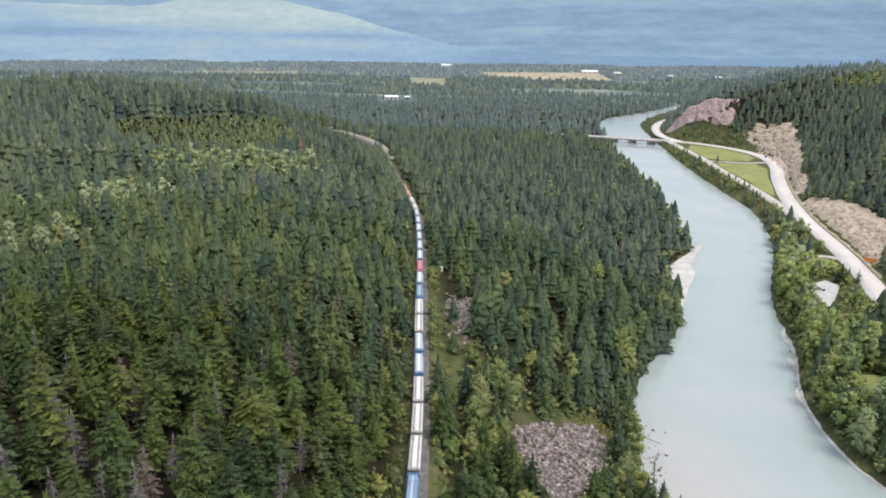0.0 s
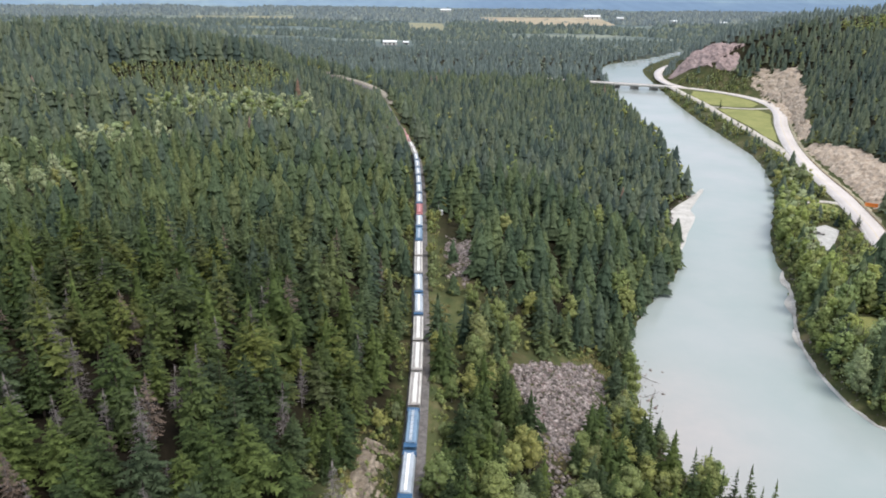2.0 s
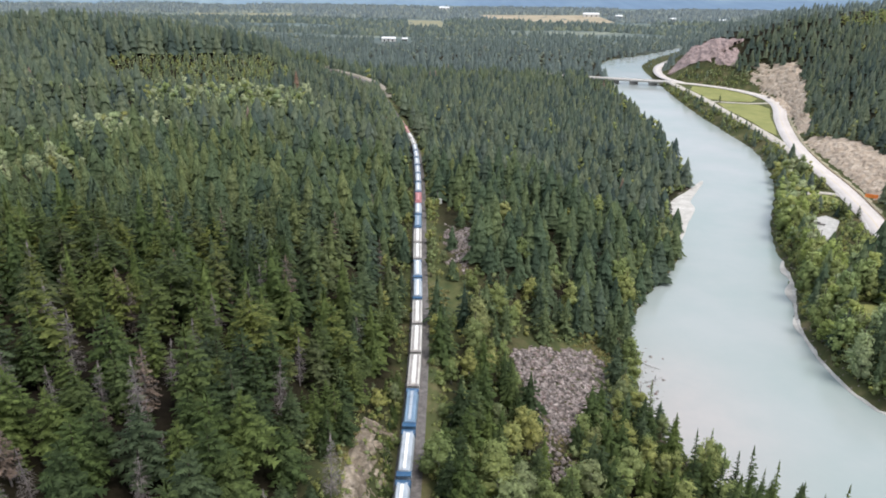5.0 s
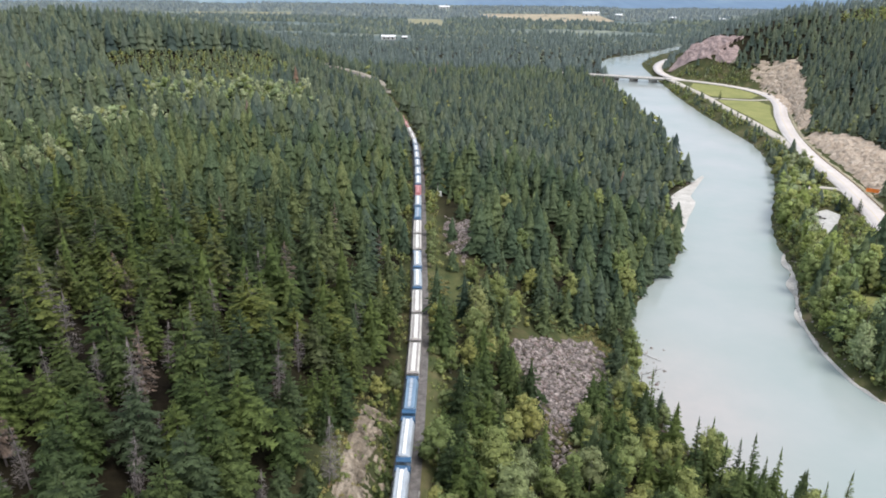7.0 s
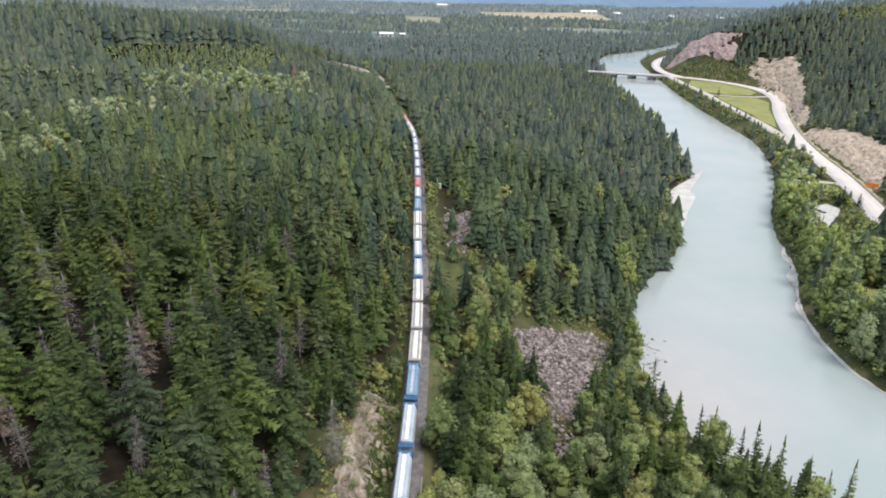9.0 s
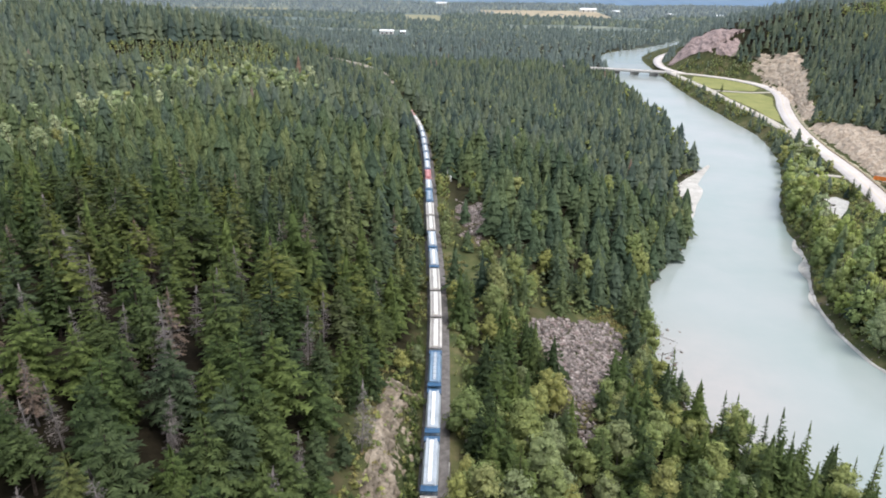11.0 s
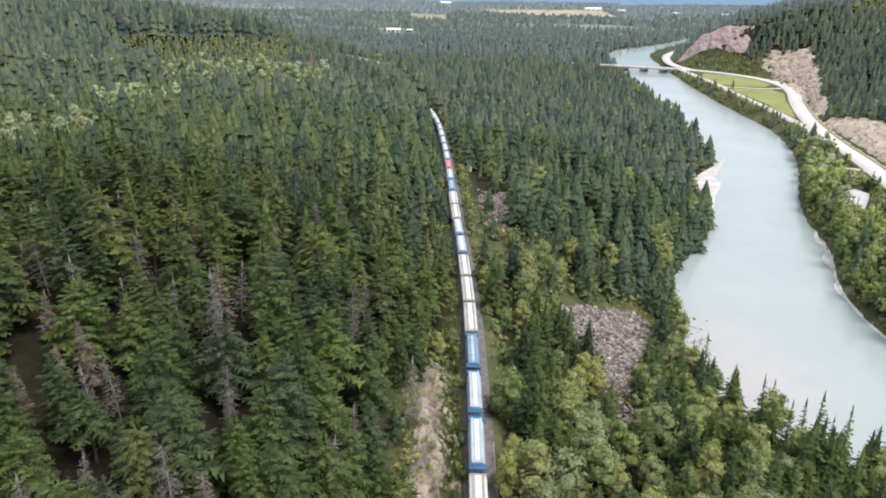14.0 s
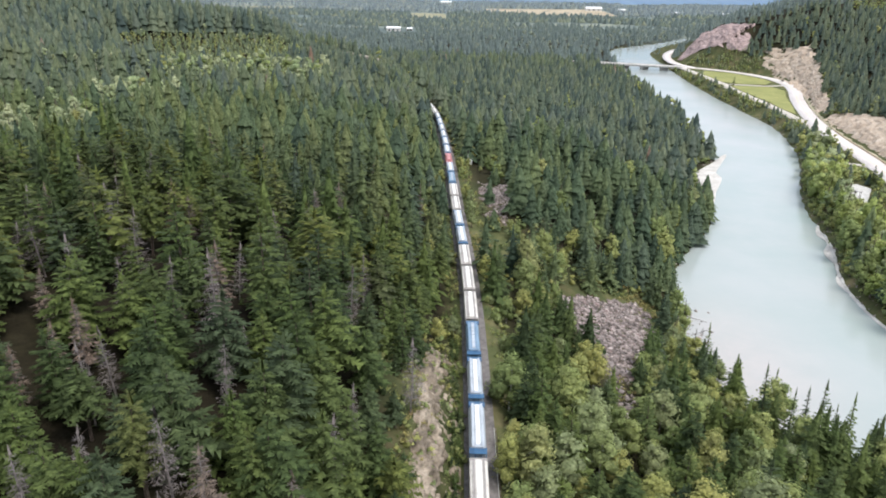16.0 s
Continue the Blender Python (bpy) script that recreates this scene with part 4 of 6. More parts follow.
def leafy_crown(rs, h, r, clumps, leaves, size, low=0.25, tall=1.0):
    """Leaf sprays gathered in uneven clumps."""
    v, nn = [], []
    for c_ in range(clumps):
        u = rs.uniform(0, 1)
        a, q = rs.uniform(0, math.tau), r * rs.uniform(0.1, 0.75) * (1 - 0.55 * u * u)
        o = np.array((q * math.cos(a), q * math.sin(a), h * (low + (0.93 - low) * u)))
        a_, b_ = leaves_round(rs, o, r * rs.uniform(0.32, 0.55) * (1.05 - 0.45 * u), leaves, size, 0.6, 1.1, 0.8 * tall)
        v.append(a_)
        nn.append(b_)
    v, nn = np.concatenate(v), np.concatenate(nn)
    return facing(v, np.arange(len(v)).reshape(-1, 3), nn)


GOLD = (1 + 5 ** 0.5) / 2
ICO_V = np.array([(-1, GOLD, 0), (1, GOLD, 0), (-1, -GOLD, 0), (1, -GOLD, 0), (0, -1, GOLD), (0, 1, GOLD), (0, -1, -GOLD), (0, 1, -GOLD), (GOLD, 0, -1), (GOLD, 0, 1), (-GOLD, 0, -1), (-GOLD, 0, 1)]) / (1 + GOLD ** 2) ** 0.5
ICO_F = np.array([(0, 11, 5), (0, 5, 1), (0, 1, 7), (0, 7, 10), (0, 10, 11), (1, 5, 9), (5, 11, 4), (11, 10, 2), (10, 7, 6), (7, 1, 8), (3, 9, 4), (3, 4, 2), (3, 2, 6), (3, 6, 8), (3, 8, 9), (4, 9, 5), (2, 4, 11), (6, 2, 10), (8, 6, 7), (9, 8, 1)])


def lumpy_crown(rs, h, r, clumps, low=0.2, leaves=0, size=0.5, core=1.0, peak=0.7):
    """Uneven masses of leaves, with loose sprays standing off them."""
    v, f, nn, n_ = [], [], [], 0
    for c_ in range(clumps):
        u = (c_ + rs.uniform(0.1, 0.9)) / clumps
        a, q = c_ * 2.4 + rs.uniform(-0.5, 0.5), r * rs.uniform(0.25, 0.62) * (1 - peak * u * u)
        o = np.array((q * math.cos(a), q * math.sin(a), h * (low + 0.1 + (0.8 - low) * u)))
        cr = r * rs.uniform(0.40, 0.62) * (1.1 - 0.45 * u)
        v.append(o + ICO_V * rs.uniform(0.6, 1.25, (12, 1)) * cr * core)
        f.append(ICO_F + n_)
        nn.append(unit(ICO_V + np.array((0, 0, 0.25))))
        n_ += 12
        if leaves:
            p, q_ = leaves_round(rs, o, cr, leaves, size, 0.65 * core + 0.1, 1.25)
            v.append(p)
            nn.append(q_)
            f.append(np.arange(3 * leaves).reshape(-1, 3) + n_)
            n_ += 3 * leaves
    v, nn = np.concatenate(v), np.concatenate(nn)
    whole = unit(np.stack((v[:, 0] / r, v[:, 1] / r, (v[:, 2] - 0.45 * h) / (0.5 * h)), 1))
    return facing(v, np.concatenate(f), unit(nn + 0.6 * whole))


def crown_mesh(vfn, mat):
    return mesh_of("crown", vfn[0], vfn[1], mat, normals=vfn[2])


def trunk_mesh(rs, h, r, mat, limbs=0, reach=2.0, low=0.2, sides=4):
    """A tapered, slightly bent trunk with bare limbs."""
    bm = bmesh.new()
    k = 4
    bend = Vector((rs.uniform(-1, 1), rs.uniform(-1, 1), 0)) * 0.012 * h
    pts = [Vector((0, 0, -1.0))] + [Vector((0, 0, h * (i_ + 1) / k)) + bend * math.sin(2.5 * (i_ + 1) / k) for i_ in range(k)]
    for i_ in range(k):
        tube(bm, pts[i_], pts[i_ + 1], r * (1 - i_ / k) + 0.03, r * (1 - (i_ + 1) / k) + 0.03, sides)
    for i_ in range(limbs):
        u = low + (0.95 - low) * i_ / limbs
        a = rs.uniform(0, math.tau)
        q = pts[min(int(u * k) , k - 1)].lerp(pts[min(int(u * k) + 1, k)], u * k % 1)
        q = Vector((q.x, q.y, h * u))
        ln = reach * (1.05 - u) * rs.uniform(0.5, 1.2) + 0.3
        e = q + Vector((math.cos(a) * ln, math.sin(a) * ln, rs.uniform(-0.35, 0.25) * ln))
        tube(bm, q, e, 0.06, 0.025, 3)
        for s in (0.5, 0.8):
            o = q.lerp(e, s)
            tube(bm, o, o + Vector((rs.uniform(-0.6, 0.6), rs.uniform(-0.6, 0.6), rs.uniform(-0.5, 0.2))), 0.03, 0.012, 3)
    me = bpy.data.meshes.new("trunk")
    bm.to_mesh(me)
    bm.free()
    me.materials.append(mat)
    return me


rs = np.random.RandomState(11)
NEAR = {"spruce": [], "pine": [], "dead": [], "rust": [], "broadleaf": [], "pale": [], "spire": []}
HT = 15.5
for k in range(7):
    NEAR["spruce"].append((crown_mesh(conifer_crown(rs, HT, rs.uniform(3.6, 4.8), 17, 7, 6, 0.08 + 0.02 * k, 0.05, rs.uniform(0.66, 0.9)), mats["spruce"]), trunk_mesh(rs, HT * 0.97, 0.27, mats["bark"])))
for k in range(5):
    NEAR["pine"].append((crown_mesh(conifer_crown(rs, HT, rs.uniform(3.2, 4.2), 15, 7, 6, 0.22 + 0.05 * k, 0.14, 0.6), mats["pine"]), trunk_mesh(rs, HT * 0.97, 0.25, mats["bark"], 8, 2.0)))
for k in range(3):
    NEAR["spire"].append((crown_mesh(conifer_crown(rs, 17.5, rs.uniform(2.1, 2.6), 20, 6, 3, 0.08, 0.08), mats["spruce"]), trunk_mesh(rs, 17, 0.2, mats["bark"])))
for k in range(4):
    NEAR["dead"].append((crown_mesh(conifer_crown(rs, 15, rs.uniform(2.2, 2.9), 20, 7, 4, 0.16, 0.3, 0.8, 0.0, 0.22), mats["dead"]), trunk_mesh(rs, 14.2, 0.15, mats["dead"], 16, 2.4, 0.15)))
for k in range(4):
    NEAR["rust"].append((crown_mesh(conifer_crown(rs, 15, rs.uniform(2.2, 2.9), 18, 7, 5, 0.18, 0.28, 0.85, 0.0, 0.6), mats["rust"]), trunk_mesh(rs, 14.8, 0.18, mats["dead"], 34, 2.4)))
for k in range(6):
    NEAR["broadleaf"].append((crown_mesh(lumpy_crown(rs, 12.5, rs.uniform(3.4, 4.4), 13, 0.12, 125, 0.23, 0.68), mats["broadleaf"]), trunk_mesh(rs, 10.5, 0.17, mats["birch"], 6, 2.4, 0.35)))
for k in range(3):
    NEAR["pale"].append((crown_mesh(lumpy_crown(rs, 13, rs.uniform(2.6, 3.3), 11, 0.22, 110, 0.24, 0.6), mats["pale"]), trunk_mesh(rs, 11.5, 0.15, mats["birch"], 10, 2.0, 0.35)))

HALF = {"spruce": [(crown_mesh(conifer_crown(rs, HT, rs.uniform(3.5, 4.7), 15, 7, 4, 0.10 + 0.02 * k, 0.05, rs.uniform(0.66, 0.88)), mats["spruce"]), NEAR["spruce"][k][1]) for k in range(7)],
        "pine": [(crown_mesh(conifer_crown(rs, HT, rs.uniform(3.2, 4.1), 13, 7, 4, 0.22 + 0.05 * k, 0.12, 0.6), mats["pine"]), NEAR["pine"][k][1]) for k in range(5)],
        "broadleaf": [(crown_mesh(lumpy_crown(rs, 12.5, rs.uniform(3.4, 4.4), 11, 0.12, 72, 0.29, 0.72), mats["broadleaf"]), NEAR["broadleaf"][k][1]) for k in range(6)]}
MID = {"spruce": [cone_crown(rs, HT * rs.uniform(0.95, 1.12), rs.uniform(3.7, 4.8), 7, 8, 0.06) for k in range(8)],
       "pine": [cone_crown(rs, HT * rs.uniform(0.95, 1.12), rs.uniform(3.5, 4.5), 6, 8, 0.14) for k in range(6)],
       "rust": [conifer_crown(rs, 15, 2.5, 12, 5, 1, 0.2, 0.25) for k in range(3)],
       "broadleaf": [lumpy_crown(rs, 12, rs.uniform(3.4, 4.4), 8, 0.12, 30, 0.55, 0.7) for k in range(7)],
       "pale": [lumpy_crown(rs, 12, rs.uniform(3.0, 3.7), 7, 0.12, 30, 0.5, 0.7) for k in range(5)]}
FAR = {"spruce": [cone_crown(rs, HT * 1.04, rs.uniform(3.5, 4.6), 4, 5) for k in range(12)],
       "pine": [cone_crown(rs, HT, rs.uniform(3.1, 4.0), 4, 6, 0.2) for k in range(7)],
       "rust": [cone_crown(rs, 15, 2.4, 4, 6, 0.2) for k in range(3)],
       "broadleaf": [lumpy_crown(rs, 12, rs.uniform(3.4, 4.6), 4, 0.1, 6, 0.8, 0.9) for k in range(8)],
       "pale": [lumpy_crown(rs, 13, rs.uniform(3.0, 3.8), 4, 0.1, 8, 0.7, 0.85) for k in range(6)]}
MID["willow"], FAR["willow"] = MID["broadleaf"][::-1], FAR["broadleaf"][::-1]
WIDE = {"spruce": [cone_crown(rs, HT, rs.uniform(3.4, 4.4), 2, 6, 0.05) for k in range(6)],
        "broadleaf": [lumpy_crown(rs, 12, rs.uniform(4.4, 5.4), 2, 0.1) for k in range(5)]}


def scatter(x0, x1, y0, y1, gap, rs):
    """Places on a shaken grid."""
    half = 0.5 * math.hypot(x1 - x0, y1 - y0) + gap
    gx_, gy_ = np.meshgrid(np.arange(-half, half, gap), np.arange(-half, half, gap * 0.98))
    gx_[::2] += gap * 0.5
    p = np.stack((gx_.ravel(), gy_.ravel()), 1)
    p = p + rs.uniform(-0.5, 0.5, p.shape) * gap
    turn = rs.uniform(0.35, 0.6)
    p = p @ np.array([(math.cos(turn), math.sin(turn)), (-math.sin(turn), math.cos(turn))]) + ((x0 + x1) / 2, (y0 + y1) / 2)
    return p[(p[:, 0] > x0) & (p[:, 0] < x1) & (p[:, 1] > y0) & (p[:, 1] < y1)]


PAD_FRONT = np.array([(206, 392), (226, 400), (232, 380), (216, 340), (196, 306), (182, 310), (192, 350)], dtype=float)
YOUNG = np.array([(-335, 672), (-290, 702), (-245, 745), (-190, 800), (-120, 640), (-160, 575), (-225, 580), (-270, 600), (-300, 640)], dtype=float)


def grow(p, rs):
    """What grows at each place: kind, height factor and the ground, or nothing."""
    w = lie(p[:, 0], p[:, 1])
    x, y = p[:, 0], p[:, 1]
    n_ = len(p)
    kind = np.full(n_, "spruce", dtype=object)
    size = (rs.normal(1.0, 0.2, n_) * (1 + 0.3 * rough(x, y, 30, 23))).clip(0.45, 1.4)
    r1, r2 = rs.uniform(0, 1, n_), rs.uniform(0, 1, n_)
    dt, wat, east = w["dt"], w["water"], w["east"]
    patch = rough(x, y, 70, 21)
    # west side woods
    kind[r1 < (0.30 + 0.3 * (patch > 0.05)) * (0.45 + 0.55 * step(105, 150, y))] = "pine"
    sick = bell(x, y, -62, 88, 55, 48) + 0.25 * bell(x, y, -60, 160, 60, 60)
    sick = sick + 0.35 * bell(x, y, -68, 112, 20, 14)
    kind[r2 < 0.20 * sick] = "dead"
    size[r2 < 0.33 * sick] *= 0.85
    kind[(r2 >= 0.22 * sick) & (r2 < 0.33 * sick + 0.012)] = "rust"
    # pale aspens on the plateau and young growth beyond
    wave = 0.25 * rough(x, y, 45, 31)
    size[(y > 360) & (dt < -20) & (y < 580)] *= 1.15
    aspen = np.maximum.reduce([bell(x, y, -150, 505, 78, 42), bell(x, y, -190, 405, 30, 36), bell(x, y, -176, 292, 34, 26), 0.7 * bell(x, y, -250, 372, 40, 30)]) + wave
    pick = (aspen > 0.36) & (r2 < 0.5 + 0.6 * (aspen - 0.36)) & (dt < -20)
    kind[pick] = "pale"
    kind[pick & (r1 < 0.2)] = "broadleaf"
    size[pick] *= rs.uniform(0.7, 1.15, pick.sum())
    size[(aspen > 0.42) & ~pick] *= 0.7
    size[(aspen > 0.15) & (aspen <= 0.42)] *= 0.82
    young = np.where(inside(YOUNG, x, y), 0.7, 0.0)
    pick = (young > 0.4) & (dt < -40)
    kind[pick] = "broadleaf"
    kind[pick & (r1 >= 0.72)] = "pine"
    kind[pick & (r1 < 0.25)] = "pale"
    size[pick] = size[pick] * 0.42
    size[(y > 515) & (y < 600) & (x > -300) & (dt < -40) & ~pick] *= 0.72
    tall = ~pick & (dt < -30) & ((y > 690) | ((y > 512) & (x < -238)))
    size[tall] = 1.45 * size[tall].clip(0.8, 1.2)
    low_by_yard = (dt < -6) & (dt > -85) & (y > 630) & (y < 900) & (x > -195)
    size[low_by_yard] = rs.uniform(0.4, 0.68, low_by_yard.sum())
    kind[(y > 560) & (dt < -30) & ~pick & (r1 < 0.95)] = "spruce"
    # between the railway and the water
    lower = (dt > 5) & ~east & (y < 232)
    leaf = lower & (r1 < 0.46 + 0.14 * (1 - step(150, 235, y)) - 0.15 * (x < 12) - 0.4 * ((x > 66) & (y < 150)) + 0.5 * rough(x, y, 30, 78))
    kind[leaf] = "broadleaf"
    size[leaf] *= rs.uniform(0.6, 1.15, leaf.sum())
    kind[lower & ~leaf] = "spruce"
    size[lower & ~leaf] *= 0.88
    spire = lower & (wat < 16) & (x > 60) & (r2 < 0.3) & (y < 186)
    kind[spire] = "spire"
    size[spire] = rs.uniform(0.85, 1.3, spire.sum())
    rim = (dt > 5) & (dt < 22) & (y > 215) & (y < 330) & ~east
    kind[rim & (r1 < 0.75)] = "broadleaf"
    size[rim] *= 0.55
    mid = (dt > 22) & ~east & (y >= 232) & (y < 900)
    kind[mid & (r1 < 0.9)] = "spruce"
    kind[mid & (r1 < 0.035 + 0.05 * (patch > 0.2))] = "broadleaf"
    size[mid] *= 0.9
    edge_ = mid & (wat < 16) & (r2 < 0.25)
    kind[edge_] = "broadleaf"
    trackside = (np.abs(dt) < 13) & (y > 130) & (r2 < 0.42) & ((dt > 0) | (y < 400))
    kind[trackside] = "broadleaf"
    size[trackside] *= 0.55
    screen = (dt > -26) & (dt < -9) & (y > 425) & (y < 620)
    size[screen] = rs.uniform(1.15, 1.45, screen.sum())
    # the road side of the river
    bench = east & (w["d"] < 9)
    kind[bench] = "broadleaf"
    kind[bench & (r1 < 0.12)] = "pale"
    kind[bench & (r1 > 0.25) & (y < 470)] = "willow"
    dark_row = bench & (y >= 470) & (r1 > 0.55 - 0.6 * rough(x, y, 70, 35))
    kind[dark_row] = "spruce"
    kind[bench & (r1 >= 0.86)] = "spruce"
    size[bench] *= rs.uniform(0.75, 1.4, bench.sum()) * (1 - 0.62 * step(430, 580, y[bench]))
    by = bench & (y < 480)
    size[by] *= 0.45 + 0.6 * step(14, 48, -w["droad"][by])
    front_ = inside(PAD_FRONT, x, y)
    size[front_] = rs.uniform(0.14, 0.3, front_.sum())
    by_bridge = ~east & (dt > 20) & (wat < 34) & (y > 830) & (y < 1130)
    size[by_bridge] *= 0.6
    up = east & (w["d"] >= 9)
    kind[up] = "spruce"
    size[up] *= 0.74
    nose = up & (w["d"] < 26) & (y > 915) & (y < 1050)
    kind[up & (r1 < 0.07)] = "broadleaf"
    kind[nose & (r1 < 0.9)] = "pale"
    kind[nose & (r1 < 0.35)] = "broadleaf"
    size[nose] *= 0.7
    gold = up & (bell(x, y, 640, 950, 130, 110) > 0.4)
    kind[gold & (r2 < 0.8)] = "broadleaf"
    valley = (y > 1150) & ~up
    kind[valley & (r1 < 0.25)] = "broadleaf"
    size[valley] *= 0.75
    # where nothing grows
    reach_ = np.where(kind == "broadleaf", 3.2, 3.7) * size
    ok = (wat > 0.4) & ~((dt > -2.0 - reach_) & (dt < 3.6 + 0.5 * reach_))
    ok &= ~((dt > -4.5) & (dt < 6 + 2.5 * step(490, 560, y)) & (y > 470) & (y < 960))
    ok &= ~((dt > -9) & (dt < 24) & (y > 690) & (y < 860))
    ok &= np.minimum(np.abs(w["droad"]), np.abs(w["dn"])) > 10
    ok &= np.abs(w["df"]) > 8.5
    for poly in (SCREE, SLIDE, SCREE_2, np.array(LAWN_1, dtype=float), np.array(LAWN_4, dtype=float), np.array(FACE_LOW + FACE_TOP[::-1], dtype=float), np.array(CUT_LOW + CUT_TOP[::-1], dtype=float), np.array(LAWN_3, dtype=float), np.array([(-335, 462), (-215, 476), (-205, 505), (-330, 512)], dtype=float), np.array(LAWN_2, dtype=float), np.array(PAD, dtype=float)):
        c_ = poly.mean(axis=0)
        ok &= ~inside(c_ + (poly - c_) * (1.22 if c_[0] < 60 and c_[1] < 230 else 1.1 if c_[0] < 290 or c_[1] > 880 else 0.94), x, y)
    ok &= np.abs(side_of(drive, x, y)[0]) > 8
    ok &= ~(east & (w["droad"] < 0) & (w["droad"] > -11.5) & (y < 480))
    ok &= ~(east & (w["droad"] > 0) & (w["droad"] < 15) & (y > 420) & (y < 920))
    ok &= ~(east & (wat < 2.5) & (y < 480))
    ok &= bell(x, y, 57, 227, 9, 8) < 0.4
    ok &= ~inside(np.array([(-9, 72), (-9, 146), (-17.5, 143), (-20.5, 74)], dtype=float), x, y)
    ok &= ~inside(np.array([(312, 1040), (340, 992), (374, 940), (400, 983), (384, 1056), (352, 1078)], dtype=float), x, y)
    ok &= ~inside(np.array([(-4, 238), (7, 238), (7, 206), (-4, 206)], dtype=float), x, y)
    ok &= ~((w["east"]) & (y > 620) & (y < 960) & (w["d"] <= 0) & (w["df"] > 0) & (w["droad"] < 0))
    bare_bar = inside(np.array([(134, 355), (140, 440), (178, 480), (182, 474), (150, 360)], dtype=float), x, y)
    ok &= ~bare_bar
    gap_ = bell(x, y, -66, 118, 13, 9) + bell(x, y, -49, 96, 6, 8)
    ok &= ~((gap_ > 0.8) & (rs.uniform(0, 1, n_) < 0.8) & (kind != "dead"))
    ok &= ~(east & (w["d"] < 9) & (y > 500) & (rough(x, y, 55, 83) + 0.4 * rough(x, y, 16, 84) > 0.08))
    thin = rough(x, y, 26, 61)
    ok &= ~((y > 380) & (dt < -20) & (y < 580) & (rs.uniform(0, 1, n_) < 0.26))
    ok &= ~((thin > 0.22) & (rs.uniform(0, 1, n_) < 0.25) & (dt < -12) & (y < 420))
    return kind[ok], size[ok], np.column_stack((x, y, w["z"]))[ok]


THING = {"spruce": ("spruce_tree", "dark green spruce standing in the dense forest", "tree"), "pine": ("pine_tree", "yellow-green pine with a bare lower trunk", "tree"),
         "dead": ("dead_tree", "bare grey dead conifer with broken twigs", "tree"), "rust": ("dead_pine", "dying conifer with rusty brown needles", "tree"),
         "broadleaf": ("birch_tree", "light green leafy birch on the slope", "tree"), "pale": ("aspen_tree", "pale grey-green leafy aspen", "tree"), "spire": ("spruce_tree", "tall narrow dark spruce at the river bank", "tree")}
rs = np.random.RandomState(29)


def in_view(p, lo, hi):
    return (p[:, 1] >= lo) & (p[:, 1] < hi) & (p[:, 0] > -62 - 0.74 * p[:, 1]) & (p[:, 0] < 40 + 0.72 * p[:, 1])


p = scatter(-190, 150, 36, 186, 5.7, rs)
p = p[in_view(p, 36, 186)]
kind, size, at_ = grow(p, rs)
order = np.argsort(np.hypot(at_[:, 0] + 8, at_[:, 1]))
count, first_of, leftover = {}, {}, []
for k in order:
    kd = kind[k]
    if count.get(kd, 0) >= 300:
        leftover.append(k)
        continue
    crowns = NEAR[kd] if at_[k][1] < 104 or kd not in HALF else HALF[kd]
    c_ = count.get(kd, 0)
    count[kd] = c_ + 1
    crown, trunk = crowns[rs.randint(len(crowns))]
    nm, label, cat = THING[kd]
    tree = new(nm)
    tagged(tree, label, cat, "trees of the forest")
    if crown:
        o = new("crown", crown)
        o.parent = tree
    o = new("trunk", trunk)
    o.parent = tree
    s = size[k]
    tilt_ = 2.5 if kd != "dead" else 6
    tree.matrix_basis = pose(*at_[k], rs.uniform(-tilt_, tilt_), rs.uniform(-tilt_, tilt_), rs.uniform(0, 360)) @ Matrix.Diagonal((s * rs.uniform(0.95, 1.2), s * rs.uniform(0.95, 1.2), s * (0.9 if kd != "spire" else 1.0), 1))


